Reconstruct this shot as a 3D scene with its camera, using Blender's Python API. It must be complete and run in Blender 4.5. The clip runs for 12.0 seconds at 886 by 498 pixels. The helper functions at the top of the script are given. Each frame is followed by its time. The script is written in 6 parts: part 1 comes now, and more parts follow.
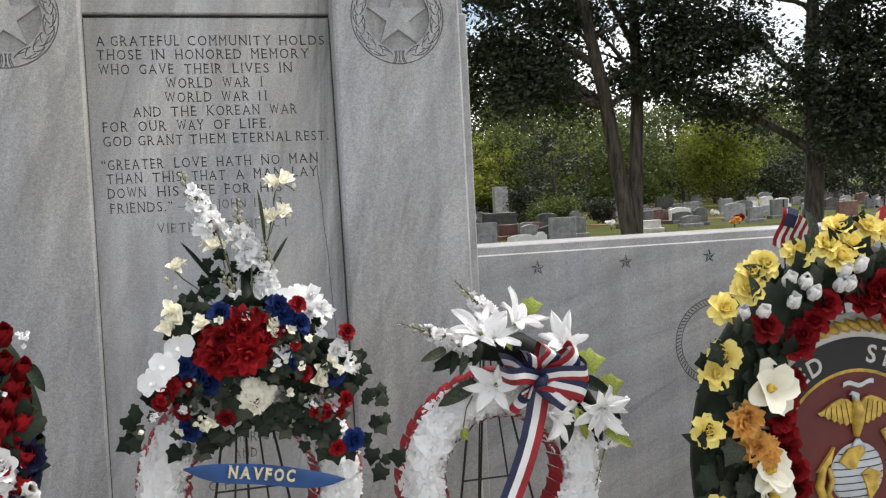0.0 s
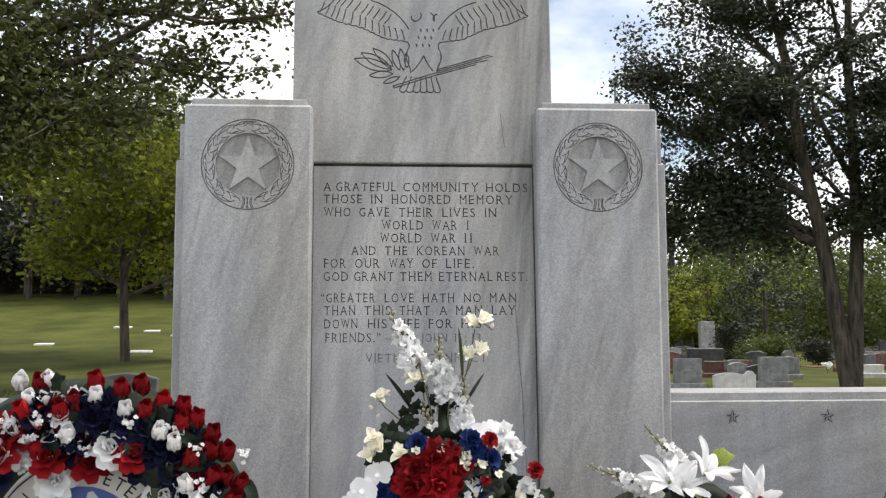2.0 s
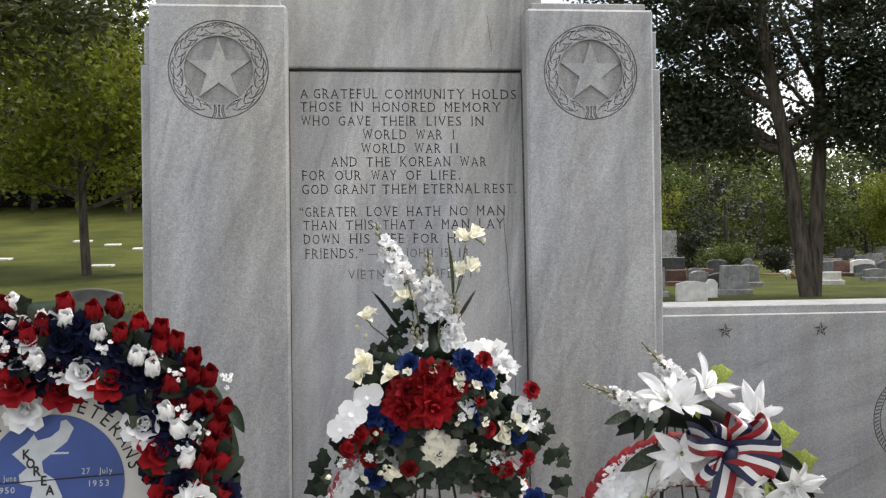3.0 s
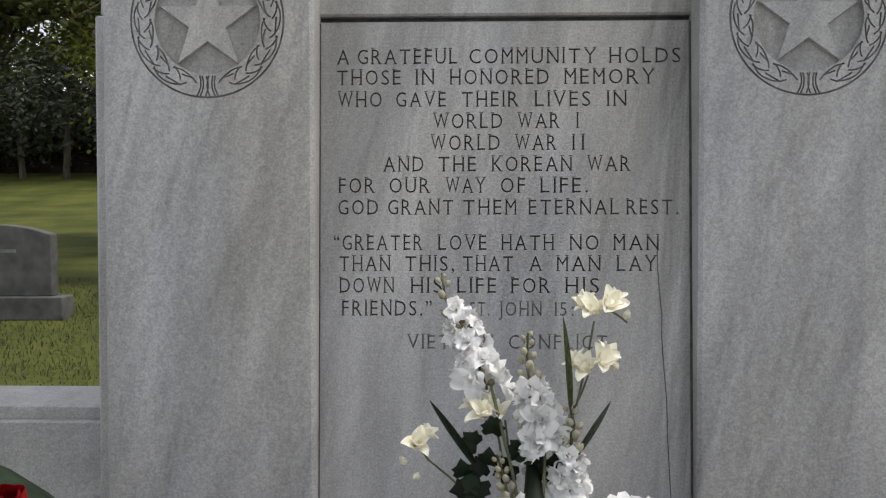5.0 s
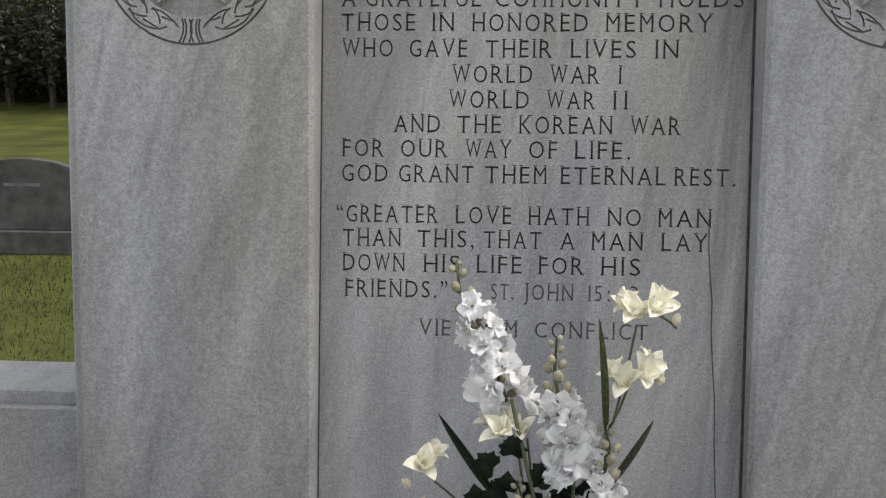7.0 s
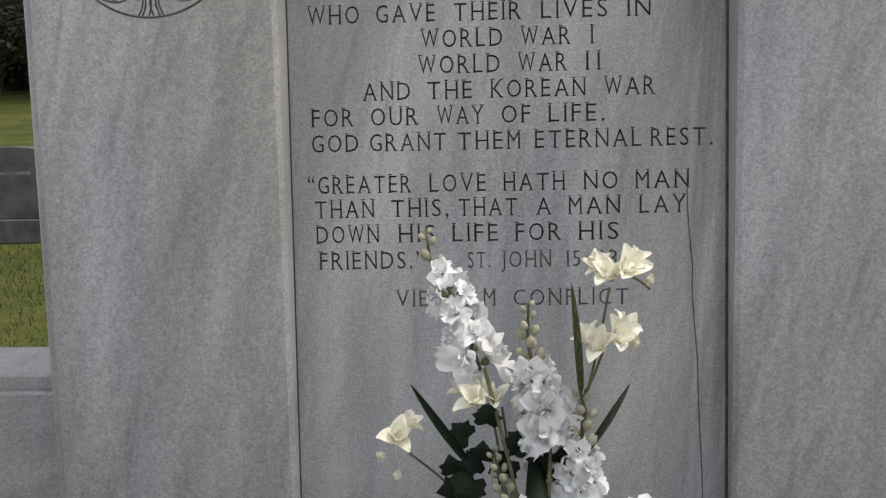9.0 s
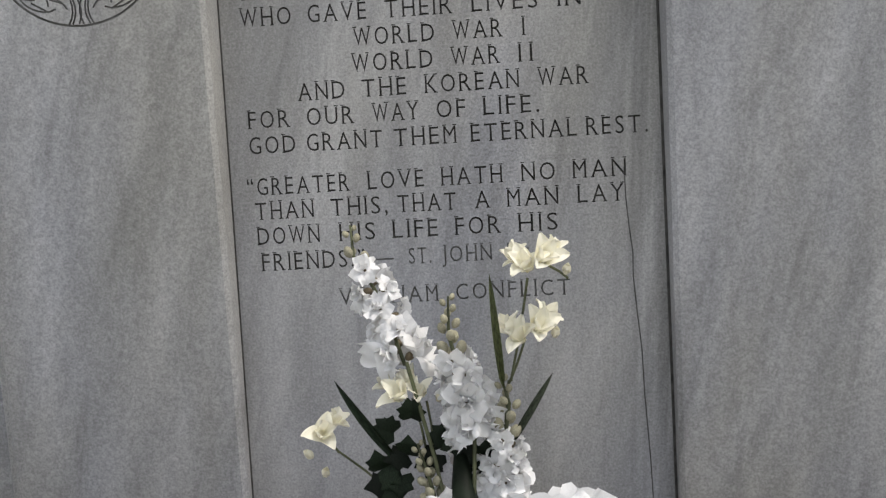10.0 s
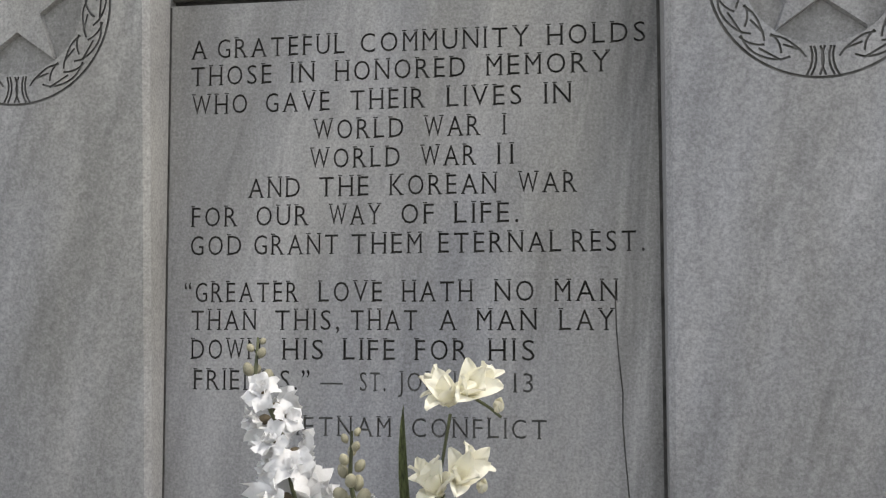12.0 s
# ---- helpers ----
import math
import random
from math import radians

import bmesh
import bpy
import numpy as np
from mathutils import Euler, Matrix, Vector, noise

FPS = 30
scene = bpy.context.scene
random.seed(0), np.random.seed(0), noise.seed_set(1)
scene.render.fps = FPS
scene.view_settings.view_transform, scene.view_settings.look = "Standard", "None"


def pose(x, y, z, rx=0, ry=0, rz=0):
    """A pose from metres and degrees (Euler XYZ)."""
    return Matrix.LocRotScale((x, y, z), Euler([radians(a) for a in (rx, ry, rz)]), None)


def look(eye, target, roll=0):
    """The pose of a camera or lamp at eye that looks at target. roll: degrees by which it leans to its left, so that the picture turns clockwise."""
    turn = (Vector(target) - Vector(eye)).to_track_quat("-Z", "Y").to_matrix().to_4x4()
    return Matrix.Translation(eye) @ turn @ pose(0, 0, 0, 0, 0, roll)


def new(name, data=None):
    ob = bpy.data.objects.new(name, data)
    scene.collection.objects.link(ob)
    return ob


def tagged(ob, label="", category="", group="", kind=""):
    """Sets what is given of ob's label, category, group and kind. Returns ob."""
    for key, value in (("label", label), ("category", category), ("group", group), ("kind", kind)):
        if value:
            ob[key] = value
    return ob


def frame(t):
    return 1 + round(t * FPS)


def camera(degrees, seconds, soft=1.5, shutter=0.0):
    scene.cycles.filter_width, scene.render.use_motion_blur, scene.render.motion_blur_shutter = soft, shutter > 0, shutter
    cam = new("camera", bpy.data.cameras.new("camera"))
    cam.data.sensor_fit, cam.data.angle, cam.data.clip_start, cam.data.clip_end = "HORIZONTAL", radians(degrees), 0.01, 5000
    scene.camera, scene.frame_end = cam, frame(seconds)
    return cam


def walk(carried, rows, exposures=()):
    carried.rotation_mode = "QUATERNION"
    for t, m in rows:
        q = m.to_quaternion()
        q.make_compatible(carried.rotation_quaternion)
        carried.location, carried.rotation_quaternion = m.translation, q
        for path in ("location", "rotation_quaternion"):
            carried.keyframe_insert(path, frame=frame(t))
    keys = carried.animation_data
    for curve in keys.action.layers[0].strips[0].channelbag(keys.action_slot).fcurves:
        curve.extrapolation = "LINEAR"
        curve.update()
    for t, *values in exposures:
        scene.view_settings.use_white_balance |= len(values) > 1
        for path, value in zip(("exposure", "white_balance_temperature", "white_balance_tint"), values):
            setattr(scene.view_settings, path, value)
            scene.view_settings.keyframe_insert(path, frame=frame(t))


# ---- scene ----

cam = camera(49.0, 12.0, soft=1.3)
# The monument's faces lean back by this turn; its own upright frame is also the frame of the path.
LEAN = pose(0, 0, 1.38) @ pose(0, 0, 0, -3.8) @ pose(0, 0, -1.38)
PATH = [
    (0, (-0.156, -3.37, 1.322), (0.372, -1.441, 1.344), -3.8),
    (0.5, (-0.168, -3.416, 1.316), (0.325, -1.481, 1.418), -1.4),
    (1, (-0.126, -3.477, 1.343), (0.253, -1.519, 1.491), -3.7),
    (1.5, (-0.154, -3.52, 1.353), (0.009, -1.544, 1.61), -1.6),
    (2, (-0.16, -3.522, 1.357), (-0.032, -1.548, 1.653), -0.4),
    (2.5, (-0.189, -3.5, 1.356), (-0.123, -1.512, 1.572), -1.1),
    (3, (-0.228, -3.354, 1.382), (-0.024, -1.368, 1.495), -1.0),
    (3.5, (-0.206, -3.056, 1.428), (-0.085, -1.061, 1.506), -0.5),
    (3.7, (-0.192, -2.923, 1.461), (-0.112, -0.929, 1.593), -0.2),
    (5.3, (-0.035, -2.019, 1.666), (-0.133, -0.022, 1.69), -0.8),
    (5.5, (-0.018, -1.962, 1.673), (-0.138, 0.035, 1.688), -1.3),
    (6, (-0.022, -1.87, 1.685), (-0.124, 0.127, 1.653), -0.7),
    (6.5, (-0.055, -1.866, 1.7), (-0.178, 0.13, 1.663), 0.5),
    (6.7, (-0.057, -1.865, 1.731), (-0.178, 0.13, 1.648), 0.9),
    (8.3, (-0.039, -1.842, 1.698), (-0.137, 0.152, 1.584), 0.0),
    (8.5, (-0.03, -1.837, 1.711), (-0.124, 0.156, 1.582), -0.3),
    (9, (-0.014, -1.827, 1.715), (-0.132, 0.165, 1.569), -1.1),
    (9.5, (0.024, -1.819, 1.713), (-0.099, 0.172, 1.575), -2.4),
    (10, (0.111, -1.821, 1.705), (-0.022, 0.17, 1.557), -3.2),
    (10.5, (0.148, -1.753, 1.691), (0.062, 0.24, 1.538), -2.6),
    (11, (0.178, -1.647, 1.684), (0.006, 0.343, 1.585), -1.3),
    (11.5, (0.248, -1.593, 1.672), (-0.008, 0.39, 1.629), -1.6),
    (12, (0.281, -1.547, 1.669), (-0.001, 0.429, 1.802), -0.1),
]
EXPOSURES = [(t, e, 6820, 10) for t, e in ((0.0, 0.58), (0.5, 0.49), (1.5, 0.47), (2.5, 0.68), (3.5, 0.4), (5.3, 0.2), (12.0, 0.22))]
walk(cam, [(t, LEAN @ look(eye, target, roll)) for t, eye, target, roll in PATH], EXPOSURES)

# ---- light ----
SUN_UP, SUN_ROUND = radians(62), radians(87)   # height, and bearing from +y towards +x
world = bpy.data.worlds.new("sky")
scene.world = world
world.use_nodes = True
wn, wl = world.node_tree.nodes, world.node_tree.links
wn.clear()
sky = wn.new("ShaderNodeTexSky")
sky.sky_type, sky.sun_disc = "NISHITA", False
sky.sun_elevation, sky.sun_rotation = SUN_UP, SUN_ROUND
sky.air_density, sky.dust_density = 1.0, 2.0
coord = wn.new("ShaderNodeTexCoord")
clouds = wn.new("ShaderNodeTexNoise")
clouds.inputs["Scale"].default_value, clouds.inputs["Detail"].default_value = 3.2, 6
flat = wn.new("ShaderNodeMapping")
flat.inputs["Scale"].default_value = (1, 1, 2.2)
ramp = wn.new("ShaderNodeValToRGB")
ramp.color_ramp.elements[0].position, ramp.color_ramp.elements[1].position = 0.36, 0.56
mix = wn.new("ShaderNodeMix")
mix.data_type = "RGBA"
mix.inputs["B"].default_value = (9.0, 9.2, 9.6, 1)   # bright thin cloud
back = wn.new("ShaderNodeBackground")
back.inputs["Strength"].default_value = 0.12
wout = wn.new("ShaderNodeOutputWorld")
wl.new(coord.outputs["Generated"], flat.inputs["Vector"])
wl.new(flat.outputs["Vector"], clouds.inputs["Vector"])
wl.new(clouds.outputs["Fac"], ramp.inputs["Fac"])
wl.new(ramp.outputs["Color"], mix.inputs["Factor"])
wl.new(sky.outputs["Color"], mix.inputs["A"])
wl.new(mix.outputs["Result"], back.inputs["Color"])
wl.new(back.outputs["Background"], wout.inputs["Surface"])
sun = new("sun", bpy.data.lights.new("sun", "SUN"))
sun.data.energy, sun.data.angle, sun.data.color = 2.2, radians(14), (1.0, 0.96, 0.9)
toward = Vector((math.sin(SUN_ROUND) * math.cos(SUN_UP), math.cos(SUN_ROUND) * math.cos(SUN_UP), math.sin(SUN_UP)))
sun.matrix_world = look(toward * 50, (0, 0, 0))

# ---- materials ----
def material(name, base, rough=0.6, metal=0.0, vary=0.12, scale=8.0, fine=90.0, bump=0.15, depth=0.002, stretch=(1, 1, 1), tint=None, island=0.0, piece=0.0, through_light=0.0, sheen=0.0, shine=0.5):
    """A surface with a coarse and a fine variation of its colour and a fine relief."""
    m = bpy.data.materials.new(name)
    m.use_nodes = True
    n, l = m.node_tree.nodes, m.node_tree.links
    n.clear()
    out = n.new("ShaderNodeOutputMaterial")
    b = n.new("ShaderNodeBsdfPrincipled")
    b.inputs["Roughness"].default_value, b.inputs["Metallic"].default_value = rough, metal
    b.inputs["Specular IOR Level"].default_value = shine
    if sheen:
        b.inputs["Sheen Weight"].default_value = sheen
    co, mp = n.new("ShaderNodeTexCoord"), n.new("ShaderNodeMapping")
    mp.inputs["Scale"].default_value = stretch
    l.new(co.outputs["Object"], mp.inputs["Vector"])
    coarse, grain = n.new("ShaderNodeTexNoise"), n.new("ShaderNodeTexNoise")
    coarse.inputs["Scale"].default_value, coarse.inputs["Detail"].default_value = scale, 5
    grain.inputs["Scale"].default_value, grain.inputs["Detail"].default_value = fine, 3
    l.new(mp.outputs["Vector"], coarse.inputs["Vector"])
    l.new(co.outputs["Object"], grain.inputs["Vector"])
    mix1 = n.new("ShaderNodeMix")
    mix1.data_type = "RGBA"
    t2 = tint or tuple(c * (1 - 2.2 * vary) for c in base)
    mix1.inputs["A"].default_value = (*[min(1, c * (1 + vary)) for c in base], 1)
    mix1.inputs["B"].default_value = (*t2, 1)
    rr = n.new("ShaderNodeMapRange")
    rr.inputs["From Min"].default_value, rr.inputs["From Max"].default_value = 0.33, 0.68
    l.new(coarse.outputs["Fac"], rr.inputs["Value"])
    l.new(rr.outputs["Result"], mix1.inputs["Factor"])
    hsv = n.new("ShaderNodeHueSaturation")
    l.new(mix1.outputs["Result"], hsv.inputs["Color"])
    val = n.new("ShaderNodeMapRange")
    val.inputs["To Min"].default_value, val.inputs["To Max"].default_value = 1 - vary, 1 + vary
    l.new(grain.outputs["Fac"], val.inputs["Value"])
    last = val.outputs["Result"]
    for amount, source in ((island, "ShaderNodeNewGeometry"), (piece, "ShaderNodeObjectInfo")):
        if amount:
            g = n.new(source)
            r = n.new("ShaderNodeMapRange")
            r.inputs["To Min"].default_value, r.inputs["To Max"].default_value = 1 - amount, 1 + amount
            l.new(g.outputs["Random Per Island" if source.endswith("Geometry") else "Random"], r.inputs["Value"])
            k = n.new("ShaderNodeMath")
            k.operation = "MULTIPLY"
            l.new(last, k.inputs[0])
            l.new(r.outputs["Result"], k.inputs[1])
            last = k.outputs["Value"]
    l.new(last, hsv.inputs["Value"])
    l.new(hsv.outputs["Color"], b.inputs["Base Color"])
    if bump:
        bp = n.new("ShaderNodeBump")
        bp.inputs["Strength"].default_value, bp.inputs["Distance"].default_value = bump, depth
        l.new(grain.outputs["Fac"], bp.inputs["Height"])
        l.new(bp.outputs["Normal"], b.inputs["Normal"])
    if through_light:
        tr, ms = n.new("ShaderNodeBsdfTranslucent"), n.new("ShaderNodeMixShader")
        ms.inputs["Fac"].default_value = through_light
        l.new(hsv.outputs["Color"], tr.inputs["Color"])
        l.new(b.outputs["BSDF"], ms.inputs[1])
        l.new(tr.outputs["BSDF"], ms.inputs[2])
        l.new(ms.outputs["Shader"], out.inputs["Surface"])
    else:
        l.new(b.outputs["BSDF"], out.inputs["Surface"])
    return m


def marble(name, base, seed, recess_shade=0.0, stain=None, lay=19.0, rain=0.86):
    """Weathered grey marble: slanting wisps, streaks run down by rain, speckle, a few dark veins."""
    m = bpy.data.materials.new(name)
    m.use_nodes = True
    n, l = m.node_tree.nodes, m.node_tree.links
    b = n["Principled BSDF"]
    b.inputs["Roughness"].default_value = 0.62
    co = n.new("ShaderNodeTexCoord")

    def noise_at(scale, stretch, turn=0.0, detail=5, rough=0.55, distort=0.0):
        mp, t = n.new("ShaderNodeMapping"), n.new("ShaderNodeTexNoise")
        mp.vector_type = "TEXTURE"   # turned first, then stretched, so that the wisps slant
        mp.inputs["Scale"].default_value, mp.inputs["Rotation"].default_value = [1 / c for c in stretch], (0, radians(turn), 0)
        mp.inputs["Location"].default_value = (seed * 3.1, seed * 1.7, seed * 2.3)
        t.inputs["Scale"].default_value, t.inputs["Detail"].default_value = scale, detail
        t.inputs["Roughness"].default_value, t.inputs["Distortion"].default_value = rough, distort
        l.new(co.outputs["Object"], mp.inputs["Vector"])
        l.new(mp.outputs["Vector"], t.inputs["Vector"])
        return t.outputs["Fac"]

    def ranged(src, a, b2, c, d):
        r = n.new("ShaderNodeMapRange")
        for key, v in zip(("From Min", "From Max", "To Min", "To Max"), (a, b2, c, d)):
            r.inputs[key].default_value = v
        l.new(src, r.inputs["Value"])
        return r.outputs["Result"]

    def times(a, b2):
        k = n.new("ShaderNodeMath")
        k.operation = "MULTIPLY"
        l.new(a, k.inputs[0])
        l.new(b2, k.inputs[1])
        return k.outputs["Value"]

    wisps = ranged(noise_at(2.6, (3.4, 1, 0.55), lay, 6, 0.6, 0.5), 0.3, 0.7, 0.74, 1.18)
    streak = ranged(noise_at(3.0, (5.0, 1, 0.28), 0, 5, 0.6), 0.32, 0.7, rain - recess_shade, 1.12)
    thin = ranged(noise_at(6.0, (4.0, 1, 0.5), lay - 6, 4, 0.6, 0.8), 0.57, 0.72, 1.0, 0.8)
    speck = ranged(noise_at(230, (1, 1, 1), 0, 2, 0.7), 0.3, 0.7, 0.72, 1.2)
    crystal = ranged(noise_at(80, (1, 1, 1), 0, 3, 0.7), 0.35, 0.65, 0.91, 1.08)
    tone = times(times(times(wisps, streak), times(thin, speck)), crystal)
    if stain:
        # rain-washed soot that runs down beside the neighbouring block
        sep = n.new("ShaderNodeSeparateXYZ")
        l.new(co.outputs["Object"], sep.inputs["Vector"])
        edge = ranged(sep.outputs["X"], *stain, 0.0, 1.0)
        run = ranged(noise_at(5.0, (6.0, 1, 0.2), 4, 5, 0.65), 0.35, 0.62, 0.0, 1.0)
        tone = times(tone, ranged(times(edge, run), 0.0, 1.0, 1.0, 0.6))
    hue = n.new("ShaderNodeMix")
    hue.data_type = "RGBA"
    hue.inputs["A"].default_value = (base[0] * 0.98, base[1], base[2] * 1.05, 1)
    hue.inputs["B"].default_value = (base[0] * 1.02, base[1] * 1.01, base[2] * 0.96, 1)
    l.new(ranged(noise_at(1.7, (2, 1, 0.6), 10), 0.35, 0.65, 0, 1), hue.inputs["Factor"])
    hsv = n.new("ShaderNodeHueSaturation")
    l.new(hue.outputs["Result"], hsv.inputs["Color"])
    l.new(tone, hsv.inputs["Value"])
    l.new(hsv.outputs["Color"], b.inputs["Base Color"])
    bp = n.new("ShaderNodeBump")
    bp.inputs["Strength"].default_value, bp.inputs["Distance"].default_value = 0.25, 0.0012
    l.new(noise_at(160, (1, 1, 1), 0, 4, 0.7), bp.inputs["Height"])
    l.new(bp.outputs["Normal"], b.inputs["Normal"])
    return m


STONE = (0.372, 0.369, 0.372)
MARBLE_A, MARBLE_B, MARBLE_C = marble("marble_panel", STONE, 1, 0.0, (0.27, 0.36)), marble("marble_pillar", STONE, 4), marble("marble_wall", tuple(c * 0.93 for c in STONE), 9, 0.0, None, 72.0, 0.9)
# Darker marble: the shade in the star recesses is mixed into its colour.
MARBLE_D = marble("marble_recess_shaded", tuple(c * 0.8 for c in STONE), 12, 0.1)
# Patina of cut stone, with the shade inside the cuts added to its colour.
GRIME_SHADE = material("grimy_shaded_cut_stone", (0.07, 0.068, 0.065), 0.9, vary=0.25, scale=40, fine=300)
SOFT_GRIME_SHADE = material("worn_shaded_cut_stone", (0.16, 0.158, 0.155), 0.9, vary=0.2, scale=40, fine=300)
GRASS = material("grass", (0.070, 0.077, 0.019), 0.95, vary=0.32, scale=0.6, fine=9, bump=0.8, depth=0.04, tint=(0.044, 0.053, 0.014), shine=0.1)
BLADE = material("grass_blades", (0.03, 0.035, 0.011), 0.7, vary=0.2, scale=1.5, bump=0, island=0.45, through_light=0.25)
PAVING = material("concrete", (0.32, 0.31, 0.29), 0.9, vary=0.15, scale=2, fine=120)
BARK = material("bark", (0.085, 0.07, 0.055), 0.95, vary=0.35, scale=3, fine=22, bump=1.0, depth=0.03, stretch=(3, 3, 0.5))
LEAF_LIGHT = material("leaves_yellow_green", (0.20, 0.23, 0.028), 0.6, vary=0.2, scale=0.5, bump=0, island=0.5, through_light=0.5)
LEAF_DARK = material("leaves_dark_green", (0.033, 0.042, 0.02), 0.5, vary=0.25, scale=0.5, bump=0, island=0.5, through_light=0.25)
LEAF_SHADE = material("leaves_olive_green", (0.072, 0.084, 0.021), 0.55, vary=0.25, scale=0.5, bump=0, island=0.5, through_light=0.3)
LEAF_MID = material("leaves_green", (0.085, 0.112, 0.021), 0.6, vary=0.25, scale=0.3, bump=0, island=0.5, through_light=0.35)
GRANITE = material("grey_granite", (0.15, 0.152, 0.155), 0.6, vary=0.18, scale=6, fine=150, piece=0.3)
GRANITE_WEATHERED = material("weathered_granite", (0.088, 0.088, 0.085), 0.75, vary=0.22, scale=5, fine=120)
GRANITE_LIGHT = material("pale_granite", (0.30, 0.30, 0.305), 0.6, vary=0.18, scale=6, fine=150, piece=0.25)
GRANITE_DARK = material("dark_granite", (0.075, 0.072, 0.075), 0.4, vary=0.25, scale=6, fine=150, piece=0.4)
GRANITE_RED = material("red_brown_granite", (0.15, 0.075, 0.06), 0.5, vary=0.2, scale=6, fine=150, piece=0.3)
WHITE_STONE = material("white_marble", (0.7, 0.69, 0.66), 0.7, vary=0.1, scale=5, fine=90, piece=0.1)
EARTH = material("bare_red_earth", (0.24, 0.13, 0.085), 0.95, vary=0.25, scale=0.8, fine=15)

# ---- mesh helpers ----
class Build:
    """Collects vertices and faces of one mesh."""

    def __init__(self):
        self.v, self.f = [], []

    def add(self, verts, faces):
        k = len(self.v)
        self.v.extend(tuple(p) for p in verts)
        self.f.extend(tuple(i + k for i in f) for f in faces)
        return self

    def box(self, x0, x1, y0, y1, z0, z1, foot=0.0):
        """A box; foot: how much farther its back stands out at its foot."""
        return self.add([(x0, y0, z0), (x1, y0, z0), (x1, y1 + foot, z0), (x0, y1 + foot, z0), (x0, y0, z1), (x1, y0, z1), (x1, y1, z1), (x0, y1, z1)],
                        [(0, 3, 2, 1), (4, 5, 6, 7), (0, 1, 5, 4), (1, 2, 6, 5), (2, 3, 7, 6), (3, 0, 4, 7)])

    def prism(self, outline, y0, y1):
        """An outline in x and z (counter-clockwise seen from -y), from y0 back to y1."""
        n = len(outline)
        return self.add([(x, y0, z) for x, z in outline] + [(x, y1, z) for x, z in outline],
                        [tuple(range(n)), tuple(range(2 * n - 1, n - 1, -1))] + [(i, i + n, (i + 1) % n + n, (i + 1) % n) for i in range(n)])

    def tube(self, points, radii, sides=8, caps=True):
        points = [Vector(p) for p in points]
        k, n = len(self.v), len(points)
        side = Vector((1, 0, 0))
        for i, p in enumerate(points):
            way = (points[min(i + 1, n - 1)] - points[max(i - 1, 0)]).normalized()
            side = side - way * side.dot(way)
            side = side.normalized() if side.length > 1e-4 else way.orthogonal().normalized()
            up = way.cross(side)
            for j in range(sides):
                a = 2 * math.pi * j / sides
                self.v.append(tuple(p + (side * math.cos(a) + up * math.sin(a)) * radii[i]))
        for i in range(n - 1):
            for j in range(sides):
                a, b = k + i * sides + j, k + i * sides + (j + 1) % sides
                self.f.append((a, b, b + sides, a + sides))
        if caps:
            self.f.append(tuple(range(k + sides - 1, k - 1, -1)))
            self.f.append(tuple(range(k + (n - 1) * sides, k + n * sides)))
        return self

    def stroke(self, points, width, y0, y1):
        """A groove's body along a line in x and z, of a given width, from y0 to y1."""
        n = len(points)
        left, right = [], []
        for i, (x, z) in enumerate(points):
            ax, az = points[max(i - 1, 0)]
            bx, bz = points[min(i + 1, n - 1)]
            d = math.hypot(bx - ax, bz - az) or 1
            ox, oz = -(bz - az) / d * width / 2, (bx - ax) / d * width / 2
            left.append((x + ox, z + oz))
            right.append((x - ox, z - oz))
        ring = [[(*right[i], y0), (*left[i], y0), (*left[i], y1), (*right[i], y1)] for i in range(n)]
        loop = abs(points[0][0] - points[-1][0]) + abs(points[0][1] - points[-1][1]) < 1e-6
        if loop:
            ring, n = ring[:-1], n - 1
        faces = []
        for i in range(n if loop else n - 1):
            a, b = i * 4, (i + 1) % n * 4
            faces += [(a + j, b + j, b + (j + 1) % 4, a + (j + 1) % 4) for j in range(4)]
        if not loop:
            faces += [(0, 1, 2, 3), (4 * n - 1, 4 * n - 2, 4 * n - 3, 4 * n - 4)]
        return self.add([(x, y, z) for q in ring for x, z, y in q], faces)

    def mesh(self, name, smooth=False):
        me = bpy.data.meshes.new(name)
        me.from_pydata(self.v, [], self.f)
        if smooth:
            me.polygons.foreach_set("use_smooth", [True] * len(me.polygons))
        me.update()
        return me


def part(name, body, mat, parent=None, label="", m=None, smooth=False):
    """Links a Build, bmesh or mesh as one object under its thing."""
    if isinstance(body, Build):
        body = body.mesh(name, smooth)
    elif isinstance(body, bmesh.types.BMesh):
        bm, body = body, bpy.data.meshes.new(name)
        bm.to_mesh(body)
        bm.free()
    if mat and not body.materials:
        body.materials.append(mat)
    ob = new(name, body)
    if parent:
        ob.parent = parent
    if m is not None:
        ob.matrix_basis = m
    return tagged(ob, label)


def thing(name, label, category, m=None, group="", kind="", data=None):
    ob = new(name, data)
    if m is not None:
        ob.matrix_basis = m
    return tagged(ob, label, category, group, kind)


def softened(body, width=0.006, segments=2):
    """The same body with its edges rounded off."""
    bm = bmesh.new()
    bm.from_mesh(body.mesh("body"))
    bmesh.ops.bevel(bm, geom=[e for e in bm.edges if e.calc_face_angle(0) > 0.5], offset=width, segments=segments, profile=0.6, affect="EDGES")
    return bm


